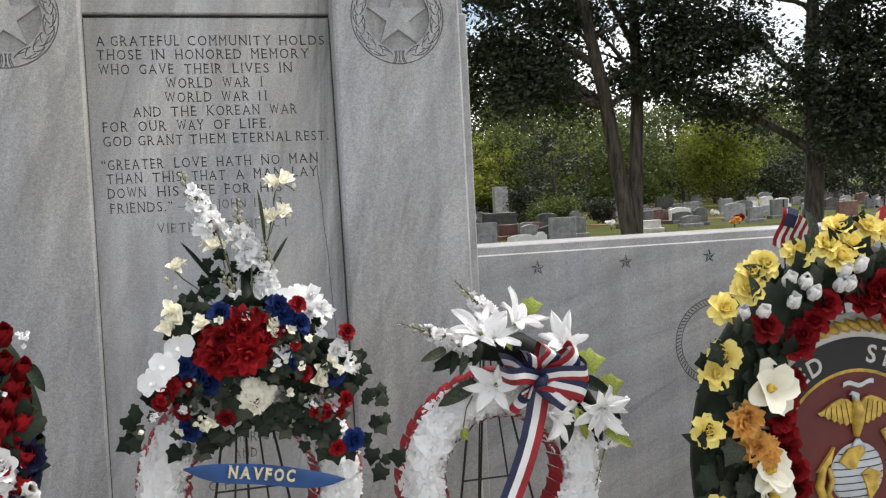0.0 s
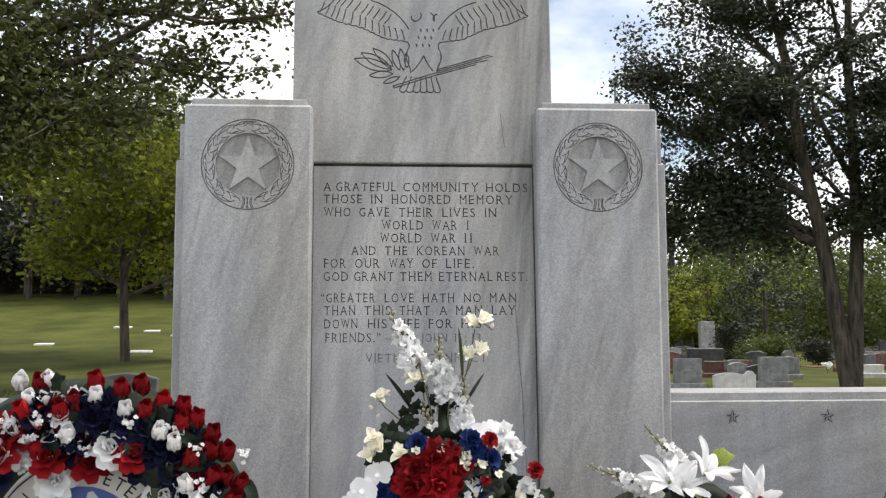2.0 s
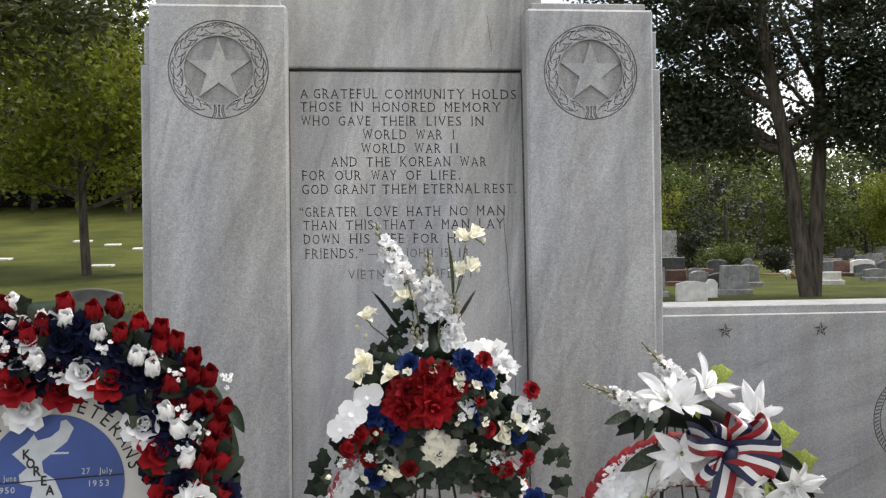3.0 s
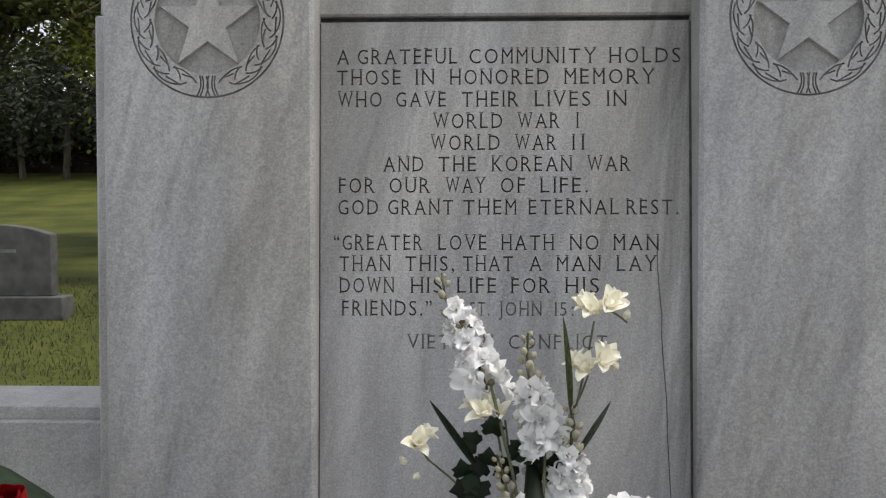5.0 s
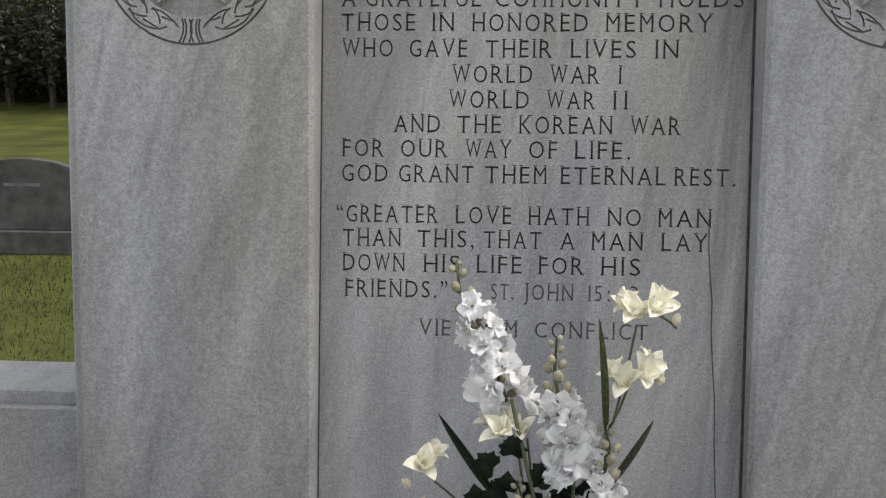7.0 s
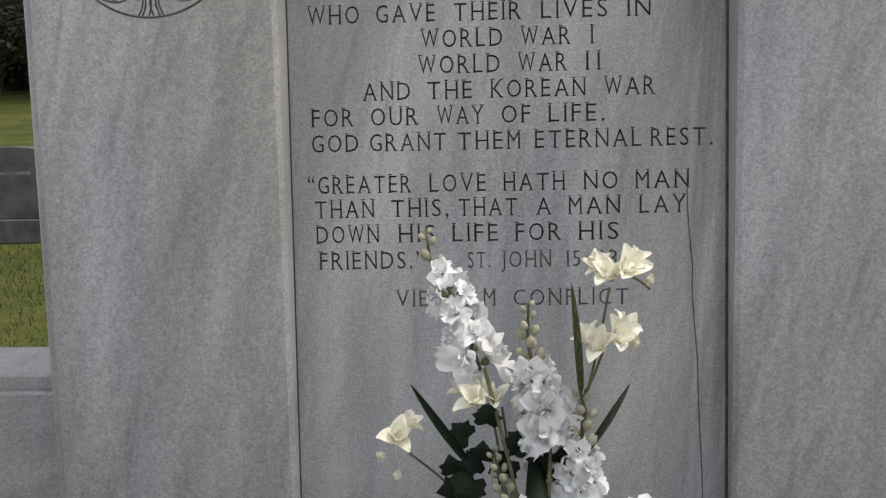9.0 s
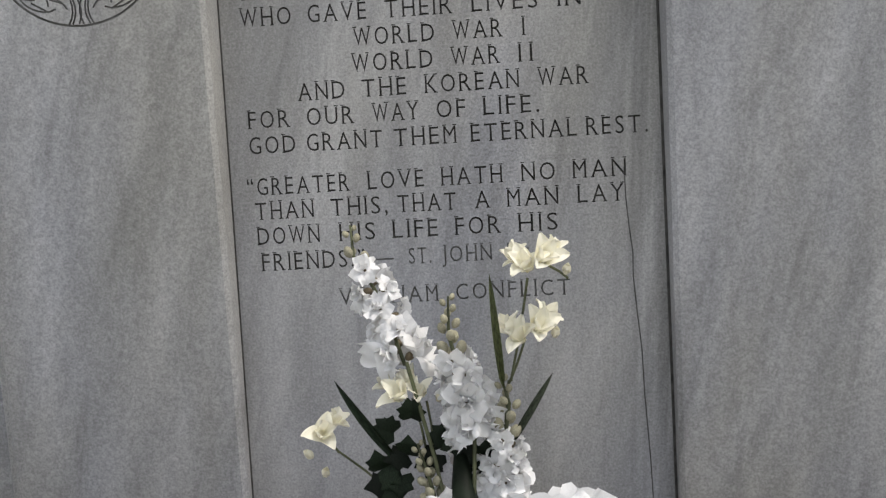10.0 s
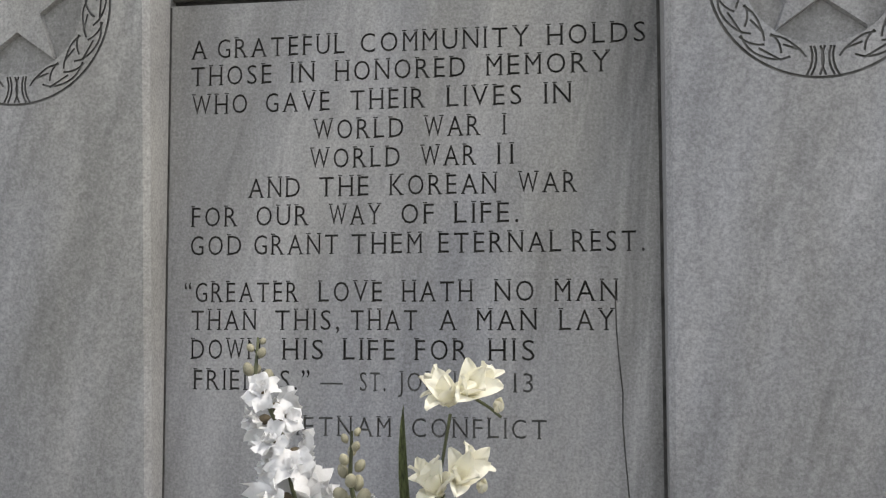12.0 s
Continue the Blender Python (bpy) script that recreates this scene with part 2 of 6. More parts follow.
def carved(solid, cutter, mat, cut_mat):
    """A solid with a cutter taken out of it; the cut faces get their own material."""
    a, b = new("solid", solid), new("cutter", cutter)
    if not a.data.materials:
        a.data.materials.append(mat)
    b.data.materials.append(cut_mat)
    mod = a.modifiers.new("cut", "BOOLEAN")
    mod.object, mod.operation, mod.solver, mod.use_self, mod.material_mode = b, "DIFFERENCE", "EXACT", True, "TRANSFER"
    bpy.context.view_layer.update()
    me = bpy.data.meshes.new_from_object(a.evaluated_get(bpy.context.evaluated_depsgraph_get()))
    for o in (a, b):
        bpy.data.objects.remove(o)
    return me


# ---- letters ----
GLYPHS = {}
WIDTHS = {"W": 0.80, "O": 0.92, "M": 0.88, "N": 0.95, "E": 1.1, "F": 1.1, "L": 1.12, "S": 1.1, "T": 1.06, "R": 1.06, "C": 0.95, "G": 0.95, "U": 1.0}
SERIFS = {"A": "l0r0", "C": "", "D": "l0l1", "E": "l0l1", "F": "l0l1", "G": "", "H": "l0l1r0r1", "I": "l0l1", "J": "r1", "K": "l0l1r0r1", "L": "l0l1",
          "M": "l0l1r0r1", "N": "l0l1r1", "O": "", "R": "l0l1r0", "S": "", "T": "c0", "U": "l1r1", "V": "l1r1", "W": "l1r1", "Y": "c0l1r1", "1": "l0"}


def glyph(ch, depth=0.2, thin=0.009):
    """A letter of cap height 1 from the built-in font: closed body from y -depth to depth, and its width."""
    thin = 0.0 if not ch.isalnum() else thin
    if (ch, depth, thin) not in GLYPHS:
        cu = bpy.data.curves.new("letter", "FONT")
        cu.body, cu.size, cu.extrude, cu.offset, cu.resolution_u = ch, 1.0 / 0.729, depth, -thin, 3
        ob = new("letter", cu)
        bpy.context.view_layer.update()
        me = bpy.data.meshes.new_from_object(ob.evaluated_get(bpy.context.evaluated_depsgraph_get()))
        bpy.data.objects.remove(ob)
        bm = bmesh.new()
        bm.from_mesh(me)
        bmesh.ops.remove_doubles(bm, verts=bm.verts, dist=1e-4)
        bmesh.ops.recalc_face_normals(bm, faces=bm.faces)
        x0 = min(v.co.x for v in bm.verts)
        x1 = max(v.co.x for v in bm.verts)
        bm.verts.index_update()
        k = WIDTHS.get(ch, 1.0)
        verts = [((v.co.x - x0) * k, -v.co.z, v.co.y) for v in bm.verts]
        GLYPHS[ch, depth, thin] = verts, [tuple(v.index for v in f.verts) for f in bm.faces], (x1 - x0) * k
        bm.free()
    return GLYPHS[ch, depth, thin]


def line_of_text(build, text, x0, x1, z, cap, y0=-0.004, y1=0.006, track=0.25, serif=True, squeeze=0.84, thin=0.009):
    """Adds a line's letters between x0 and x1 with its foot at z; the gaps between words take up the rest."""
    wide = sum(glyph(c, 0.2, thin)[2] * cap for c in text if c != " ")
    while " " in text and squeeze > 0.7 and ((x1 - x0) - wide * squeeze - track * cap * (len(text) - 2 * text.count(" ") - 1)) / text.count(" ") < 0.72 * cap:
        squeeze -= 0.01
        track -= 0.002
    widths = [glyph(c, 0.2, thin)[2] * cap * squeeze for c in text if c != " "]
    words = text.split()
    gaps = text.count(" ")
    inner = sum(len(w) - 1 for w in words)
    step = track * cap
    rest = (x1 - x0) - sum(widths) - step * inner
    if gaps and rest / gaps < 0.35 * cap:
        step = max(0.05 * cap, ((x1 - x0) - sum(widths) - 0.4 * cap * gaps) / max(1, inner))
        rest = (x1 - x0) - sum(widths) - step * inner
    if not gaps and inner:
        # a word alone: letters and gaps grow or shrink together until it fits
        k = (x1 - x0) / (sum(widths) + step * inner)
        squeeze = min(squeeze * k, 1.0)
        step = ((x1 - x0) - squeeze * sum(glyph(c, 0.2, thin)[2] * cap for c in text)) / inner
    elif not gaps and len(text) == 1:
        x0 += ((x1 - x0) - widths[0]) / 2
    x = x0
    for w in words:
        for c in w:
            verts, faces, wide = glyph(c, 0.2, thin)
            build.add([(x + vx * cap * squeeze, (y0 + y1) / 2 + vy / 0.2 * (y1 - y0) / 2, z + vz * cap) for vx, vy, vz in verts], faces)
            wd = wide * cap * squeeze
            if serif and c in SERIFS:
                marks = SERIFS[c]
                for a, b in zip(marks[::2], marks[1::2]):
                    stem = 0.06 * cap
                    cx = {"l": x + stem, "r": x + wd - stem, "c": x + wd / 2}[a]
                    if c == "I" or c == "1":
                        cx = x + wd / 2 if c == "I" else x + wd - stem
                    cz = z + (0.0 if b == "0" else cap)
                    lift = 0.032 * cap
                    zz = (cz - lift * 0.3, cz + lift * 1.3) if b == "0" else (cz - lift * 1.3, cz + lift * 0.3)
                    build.box(cx - 0.105 * cap, cx + 0.105 * cap, y0 + 0.0003, y1 - 0.0003, *zz)
            x += wd + step
        x += (rest / gaps if gaps else 0) - step
    return build


# ---- ground ----
def ease(v, a, b):
    v = min(1.0, max(0.0, (v - a) / (b - a)))
    return v * v * (3 - 2 * v)


def ground_z(x, y):
    """The lawn climbs behind the monument to the one side; the graveyard to the other is nearly flat."""
    left = 1 - ease(x, -2.5, 6)
    rise = 0.037 * max(0, y - 0.6) + 0.0021 * max(0, y - 18) ** 2 if y < 60 else 0.037 * 59.4 + 0.0021 * 42 ** 2 + 0.05 * (y - 60)
    far = 0.004 * max(0, y - 45)
    return left * min(rise, 30) * ease(y, 0.6, 4) + (1 - left) * (far - 0.25 * ease(y, 2, 20)) + 0.03 * noise.noise((x * 0.3, y * 0.3, 0)) * ease(y, 1, 6)


def make_ground():
    xs = sorted({*[-1500, -700, -350, -200, -140, 140, 200, 350, 700, 1500], *range(-100, 101, 5), *[i * 0.5 for i in range(-40, 41)]})
    ys = sorted({*[-1500, -500, -150, -60, -30, -15, -8, -4, 160, 220, 320, 500, 900, 1500], *range(0, 140, 4), *[i * 0.5 for i in range(0, 60)]})
    b = Build()
    b.v = [(x, y, ground_z(x, y) if y > 0 else 0.0) for y in ys for x in xs]
    w = len(xs)
    b.f = [(j * w + i, j * w + i + 1, (j + 1) * w + i + 1, (j + 1) * w + i) for j in range(len(ys) - 1) for i in range(w - 1)]
    tagged(part("ground", b, GRASS, smooth=True), "mown green and yellowish cemetery lawn", "ground", kind="structure")
    p = Build().box(-7, 8, -9, 0.45, -0.2, 0.02)
    tagged(part("pavement", p, PAVING), "plain pale concrete paving before the memorial", "pavement", kind="structure")


make_ground()


# ---- memorial ----
memorial = thing("war_memorial", "weathered grey marble war memorial with engraved dedication", "memorial", LEAN)
TAPER = 2 * math.tan(radians(3.8))
CAP = 0.0345
# each line: the height of its foot, then its words with their two ends
LINES = [
    (2.1, [("A", -0.369, -0.3436), ("GRATEFUL", -0.3238, -0.1042), ("COMMUNITY", -0.0768, 0.2003), ("HOLDS", 0.2304, 0.385)]),
    (2.054, [("THOSE", -0.37, -0.2291), ("IN", -0.195, -0.1553), ("HONORED", -0.1194, 0.0972), ("MEMORY", 0.1322, 0.328)]),
    (2.005, [("WHO", -0.367, -0.2709), ("GAVE", -0.2385, -0.129), ("THEIR", -0.0938, 0.03), ("LIVES", 0.0671, 0.188), ("IN", 0.2251, 0.267)]),
    (1.957, [("WORLD", -0.155, -0.005), ("WAR", 0.0301, 0.1203), ("I", 0.1564, 0.164)]),
    (1.909, [("WORLD", -0.161, -0.0106), ("WAR", 0.0246, 0.1131), ("II", 0.1493, 0.174)]),
    (1.862, [("AND", -0.266, -0.1785), ("THE", -0.1456, -0.0628), ("KOREAN", -0.027, 0.147), ("WAR", 0.1827, 0.274)]),
    (1.815, [("FOR", -0.365, -0.2866), ("OUR", -0.2526, -0.1647), ("WAY", -0.1279, -0.0428), ("OF", -0.0079, 0.045), ("LIFE.", 0.079, 0.182)]),
    (1.767, [("GOD", -0.366, -0.2782), ("GRANT", -0.2558, -0.113), ("THEM", -0.0906, 0.0252), ("ETERNAL", 0.0532, 0.2492), ("REST.", 0.267, 0.379)]),
    (1.689, [("\u201cGREATER", -0.376, -0.1807), ("LOVE", -0.1452, -0.0396), ("HATH", -0.006, 0.1071), ("NO", 0.1435, 0.2052), ("MAN", 0.2388, 0.336)]),
    (1.643, [("THAN", -0.363, -0.2517), ("THIS,", -0.2183, -0.1107), ("THAT", -0.0912, 0.0183), ("A", 0.0545, 0.0814), ("MAN", 0.1148, 0.2094), ("LAY", 0.2456, 0.33)]),
    (1.595, [("DOWN", -0.362, -0.2435), ("HIS", -0.205, -0.1372), ("LIFE", -0.1034, -0.0188), ("FOR", 0.0151, 0.0988), ("HIS", 0.1336, 0.206)]),
    (1.545, [("FRIENDS.\u201d", -0.357, -0.1597), ("\u2014", -0.1457, -0.1008), ("ST.", -0.0756, -0.0335), ("JOHN", -0.013, 0.0805), ("15", 0.1104, 0.1348), (":", 0.146, 0.1506), ("13", 0.1731, 0.203)]),
    (1.4725, [("VIETNAM", -0.212, -0.0253), ("CONFLICT", 0.0097, 0.224)]),
    (0.802, [("MADISON", -0.059, 0.14)]), (0.752, [("AMERICAN", -0.04, 0.175)]), (0.698, [("AND", -0.009, 0.066)]), (0.6, [("OF", -0.099, -0.03)]),
]


def make_panel():
    deep, shallow = Build(), Build()
    for z, words in LINES:
        for word, x0, x1 in words:
            later = z == 1.4725 or word in ("ST.", "JOHN", "15", ":", "13", "\u2014") or z < 1
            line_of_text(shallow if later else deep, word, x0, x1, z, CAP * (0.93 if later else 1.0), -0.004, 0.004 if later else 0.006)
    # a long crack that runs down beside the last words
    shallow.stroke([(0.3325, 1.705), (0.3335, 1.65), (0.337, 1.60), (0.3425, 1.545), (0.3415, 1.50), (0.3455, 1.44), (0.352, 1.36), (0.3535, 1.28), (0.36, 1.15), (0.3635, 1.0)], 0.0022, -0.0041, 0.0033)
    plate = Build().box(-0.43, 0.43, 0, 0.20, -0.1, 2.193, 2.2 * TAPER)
    # letter cuts are darkened by colour: patina and groove shade together
    me = carved(plate.mesh("panel"), deep.mesh("cut"), MARBLE_A, GRIME_SHADE)
    part("panel", carved(me, shallow.mesh("cut"), MARBLE_A, SOFT_GRIME_SHADE), None, memorial, "recessed marble panel with engraved capitals")
    for xa, xb in ((0.4030, 0.4078), (-0.4078, -0.4055)):
        part("joint", Build().box(xa, xb, -0.003, 0.01, 0.0, 2.19), GRIME_SHADE, memorial, "narrow sooty joint beside a pillar")
    part("joint", Build().box(-0.43, 0.43, 0.02, 0.19, 2.19, 2.212), GRIME_SHADE, memorial, "dark open joint")


make_panel()


def ring_line(r, n=48, cx=0.0, cz=0.0, a0=0.0, a1=360.0):
    return [(cx + r * math.cos(radians(a0 + (a1 - a0) * i / n)), cz + r * math.sin(radians(a0 + (a1 - a0) * i / n))) for i in range(n + 1)]


def disc_of(r, n=48, cx=0.0, cz=0.0):
    return ring_line(r, n, cx, cz)[:-1]


def star_body(r, inner, lift, base=0.0, flat=0.9, cx=0.0, cz=0.0):
    """A five-pointed star standing out towards -y, with sloping flanks and a flat face."""
    pts = [((r if i % 2 == 0 else inner) * math.sin(math.pi * i / 5), (r if i % 2 == 0 else inner) * math.cos(math.pi * i / 5)) for i in range(10)]
    pts = pts[::-1]
    b = Build()
    b.add([(cx + x, base, cz + z) for x, z in pts] + [(cx + x * flat, base - lift, cz + z * flat) for x, z in pts],
          [tuple(range(10, 20))] + [(i, (i + 1) % 10, (i + 1) % 10 + 10, i + 10) for i in range(10)])
    return b


def arc(x0, z0, x1, z1, bow, n=6):
    """A bowed line between two points."""
    dx, dz = x1 - x0, z1 - z0
    return [(x0 + dx * i / n - dz * bow * 4 * (i / n) * (1 - i / n), z0 + dz * i / n + dx * bow * 4 * (i / n) * (1 - i / n)) for i in range(n + 1)]


# the pillars and the wings behind them stand nearly plumb against the leaning panel
PLUMB = pose(0, -0.093, 2.2) @ pose(0, 0, 0, 3.0) @ pose(0, 0.093, -2.2)


def make_pillar(x0, x1):
    cx, cz, face = (x0 + x1) / 2, 2.176, -0.093
    solid = Build().box(x0, x1, face, 0.06, -0.1, 2.396, 2.4 * TAPER)
    bm = softened(solid, 0.009, 1)
    me = bpy.data.meshes.new("pillar")
    bm.to_mesh(me)
    bm.free()
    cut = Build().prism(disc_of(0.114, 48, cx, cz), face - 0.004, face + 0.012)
    # recess walls and floor take the darker tone, standing for shade round the star
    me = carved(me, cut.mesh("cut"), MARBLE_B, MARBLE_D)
    # laurel leaves as dark-coloured strokes that stand for the shading of their relief
    lines = [ring_line(0.1635, 72, cx, cz)]
    for side in (-1, 1):
        for k in range(6):
            for row in (-1, 1):
                a = 10 + k * 27.5 + (9 if row > 0 else 0)
                reach = 31 if row > 0 else 27
                r0, r1, rt = (0.139, 0.1575, 0.154) if row > 0 else (0.135, 0.1175, 0.121)
                rim, rib = [], []
                for i in range(9):
                    t = i / 8
                    b = radians(-90 + side * (a + reach * t))
                    r = r0 + (r1 - r0) * min(1, math.sin(math.pi * min(1, t * 0.72)) ** 0.7 * 1.0) + (rt - r1) * max(0, t - 0.7) / 0.3
                    rim.append((cx + r * math.cos(b), cz + r * math.sin(b)))
                tip = radians(-90 + side * (a + reach))
                root = radians(-90 + side * (a + reach * 0.55))
                lines.append(rim)
                lines.append(arc(cx + rt * math.cos(tip), cz + rt * math.sin(tip), cx + 0.139 * math.cos(root), cz + 0.139 * math.sin(root), 0.12 * side * row, 5))
                m0, m1 = radians(-90 + side * (a + 4)), radians(-90 + side * (a + reach * 0.6))
                rm = (r0 + r1) / 2
                lines.append([(cx + rm * math.cos(m0), cz + rm * math.sin(m0)), (cx + rm * math.cos(m1), cz + rm * math.sin(m1))])
    for dx in (-0.021, -0.015, -0.004, 0.004, 0.015, 0.021):
        lines.append(arc(cx + dx * 0.8, cz - 0.117, cx + dx * 1.1, cz - 0.160, 0.12 if dx < 0 else -0.12, 4))
    cut = Build()
    for i, ln in enumerate(lines):
        cut.stroke(ln, 0.0034 if i else 0.0042, face - 0.01 - 0.00002 * i, face + 0.003 + 0.00001 * i)
    pillar = part("pillar", carved(me, cut.mesh("cut"), MARBLE_B, SOFT_GRIME_SHADE), None, memorial, "marble pillar with star in a laurel ring", PLUMB)
    part("pillar_cap", softened(Build().box(x0 + 0.022, x1 - 0.022, face + 0.02, 0.05, 2.39, 2.42), 0.003, 1), MARBLE_B, memorial, "", PLUMB)
    part("star", star_body(0.112, 0.0435, 0.0115, face + 0.0125, 0.95, cx, cz - 0.002), MARBLE_B, pillar, "raised five-pointed star")


make_pillar(-0.862, -0.408)
make_pillar(0.408, 0.858)

# wings behind the pillars
for s in (-1, 1):
    xa, xb = sorted((s * 0.55, s * 0.90))
    part("wing", softened(Build().box(xa, xb, -0.035, 0.24, -0.1, 2.2, 2.4 * TAPER), 0.004, 1), MARBLE_B, memorial, "", PLUMB)
    xa, xb = sorted((s * 0.55, s * 0.889))
    part("wing_cap", softened(Build().box(xa, xb, -0.028, 0.22, 2.202, 2.335), 0.003, 1), MARBLE_B, memorial, "", PLUMB)


def make_shaft():
    """The upper block with its engraved eagle: wings, breast, tail, laurel branch and arrows."""
    y0, y1 = -0.012, 0.004
    lines = []
    # wings: lower rim of scallops, upper rim, feather ribs and a row of short feathers
    for s in (-1, 1):
        rim = [(0.40, 2.80), (0.33, 2.768), (0.23, 2.742), (0.146, 2.702), (0.061, 2.689)]
        dense = []
        for (ax, az), (bx, bz) in zip(rim, rim[1:]):
            for k in range(4):
                t0, t1 = k / 4, (k + 1) / 4
                dense += arc(ax + (bx - ax) * t0, az + (bz - az) * t0, ax + (bx - ax) * t1, az + (bz - az) * t1, 0.18, 4)
        lines.append([(s * x, z) for x, z in dense])
        lines.append([(s * x, z) for x, z in arc(0.40, 2.80, 0.33, 2.865, 0.1)])
        lines.append([(s * x, z) for x, z in [(0.33, 2.865), (0.22, 2.89), (0.12, 2.90)]])
        lines.append([(s * x, z) for x, z in arc(0.056, 2.738, 0.20, 2.85, 0.1, 8)])
        for k in range(14):
            t = (k + 0.5) / 14
            ax, az = dense[min(len(dense) - 1, int(t * len(dense)))]
            bx, bz = 0.02 + 0.9 * ax, az + 0.05
            lines.append([(s * x, z) for x, z in arc(ax, az + 0.006, bx, bz, 0.04, 4)])
            if 1 < k < 11:
                lines.append([(s * x, z) for x, z in arc(bx - 0.004, bz + 0.007, bx - 0.03, bz + 0.045, 0.05, 3)])
        lines.append([(s * x, z) for x, z in arc(0.061, 2.687, 0.062, 2.653, -0.2, 4)])
        lines.append([(s * x, z) for x, z in arc(0.062, 2.651, 0.058, 2.60, 0.12, 4)])
        lines.append([(s * x, z) for x, z in arc(0.058, 2.598, 0.05, 2.565, -0.1, 4)])
    # breast and head scrolls
    lines += [arc(-0.03, 2.77, -0.012, 2.805, -0.3, 6), arc(-0.045, 2.79, -0.03, 2.77, -0.3, 5), arc(0.025, 2.805, 0.04, 2.77, 0.2, 5), arc(0.04, 2.77, 0.052, 2.80, 0.3, 5)]
    for k in range(9):
        lines.append(arc(-0.03 + 0.008 * k, 2.68 + 0.03 * (k % 3), -0.027 + 0.008 * k, 2.668 + 0.03 * (k % 3), 0.2, 3))
    # tail feathers
    lines += [arc(0.0, 2.634, -0.045, 2.57, 0.05, 5), arc(0.0, 2.634, 0.035, 2.575, -0.05, 5)]
    for k in range(7):
        x = -0.092 + 0.026 * k
        lines.append(arc(x, 2.497, x * 0.7, 2.552, 0.0, 3))
        if k < 6:
            lines.append(arc(x, 2.497, x + 0.026, 2.497, -0.3, 5))
    # arrows
    for k in range(4):
        lines.append([(0.05, 2.58 - 0.007 * k), (0.235 - 0.012 * k, 2.636 - 0.011 * k)])
    lines += [[(0.235, 2.640), (0.265, 2.638), (0.228, 2.626), (0.243, 2.620), (0.212, 2.612)], [(-0.115, 2.514), (0.05, 2.569)], [(-0.112, 2.506), (0.05, 2.560)], [(-0.115, 2.514), (-0.112, 2.506)]]
    # laurel branch
    for bx, bz, tx, tz in ((-0.12, 2.575, -0.261, 2.618), (-0.12, 2.58, -0.235, 2.642), (-0.115, 2.59, -0.191, 2.660), (-0.09, 2.575, -0.118, 2.655), (-0.075, 2.575, -0.088, 2.660),
                           (-0.115, 2.562, -0.205, 2.553), (-0.09, 2.55, -0.152, 2.524), (-0.062, 2.585, -0.066, 2.645)):
        lines += [arc(bx, bz, tx, tz, 0.14, 6), arc(bx, bz, tx, tz, -0.14, 6)]
    cut = Build()
    lift = -0.012
    for i, ln in enumerate(lines):
        cut.stroke([(x, z + lift) for x, z in ln], 0.0042 + 0.00003 * (i % 5), y0 - 0.00002 * i, y1 + 0.00002 * i)
    cut.stroke([(0.288, 2.398), (0.291, 2.362), (0.2935, 2.33), (0.298, 2.30), (0.301, 2.269)], 0.0018, -0.0125, 0.0005)   # a crack
    solid = Build().box(-0.487, 0.484, -0.004, 0.20, 2.206, 3.28, 1.1 * TAPER)
    bm = softened(solid, 0.005, 1)
    me = bpy.data.meshes.new("shaft")
    bm.to_mesh(me)
    bm.free()
    part("shaft", carved(me, cut.mesh("cut"), MARBLE_A, SOFT_GRIME_SHADE), None, memorial, "upper marble block with engraved eagle")
    part("shaft_cap", softened(Build().box(-0.46, 0.457, 0.02, 0.18, 3.275, 3.32), 0.004, 1), MARBLE_A, memorial)


make_shaft()


def make_wall(x0, x1, name, top=1.357):
    w = Build().box(x0, x1, 0.012, 0.30, -0.1, top - 0.031)
    ob = tagged(part(name, softened(w, 0.004, 1), MARBLE_C), "low grey marble wall beside the memorial", "wall", kind="structure")
    part("coping", softened(Build().box(x0, x1, 0.034, 0.272, top - 0.034, top), 0.004, 1), MARBLE_C, ob, "flat pale coping")
    return ob


wall_right = make_wall(0.885, 7.5, "wall_right")
wall_left = make_wall(-6.5, -0.885, "wall_left", 1.337)


def wall_star(x, z, r=0.027):
    """A small star cut into the wall: its rim, and five of its ten facets coloured dark as their shade."""
    pts = [(x + (r if i % 2 == 0 else r * 0.38) * math.sin(math.pi * i / 5), z + (r if i % 2 == 0 else r * 0.38) * math.cos(math.pi * i / 5)) for i in range(11)]
    b = Build().stroke(pts, 0.003, 0.0108, 0.02)
    for i in range(0, 10, 2):
        b.add([(x, 0.0113, z), (pts[i][0], 0.0113, pts[i][1]), (pts[i + 1][0], 0.0113, pts[i + 1][1])], [(0, 1, 2)])
    part("star", b, GRIME_SHADE, wall_right, "small dark engraved star")


for x in (1.13, 1.488, 1.845):
    wall_star(x, 1.266)


def make_seal(cx, cz):
    """The worn round seal cut into the wall: a rope-edged ring."""
    b = Build()
    for r in (0.172, 0.148):
        b.stroke(ring_line(r, 60, cx, cz), 0.003, 0.0112, 0.02)
    for k in range(72):
        a = radians(5 * k)
        b.stroke([(cx + 0.152 * math.cos(a), cz + 0.152 * math.sin(a)), (cx + 0.169 * math.cos(a + 0.05), cz + 0.169 * math.sin(a + 0.05))], 0.0035, 0.0114, 0.02)
    part("seal", b, GRIME_SHADE, wall_right, "worn engraved round seal")


make_seal(1.86, 0.93)


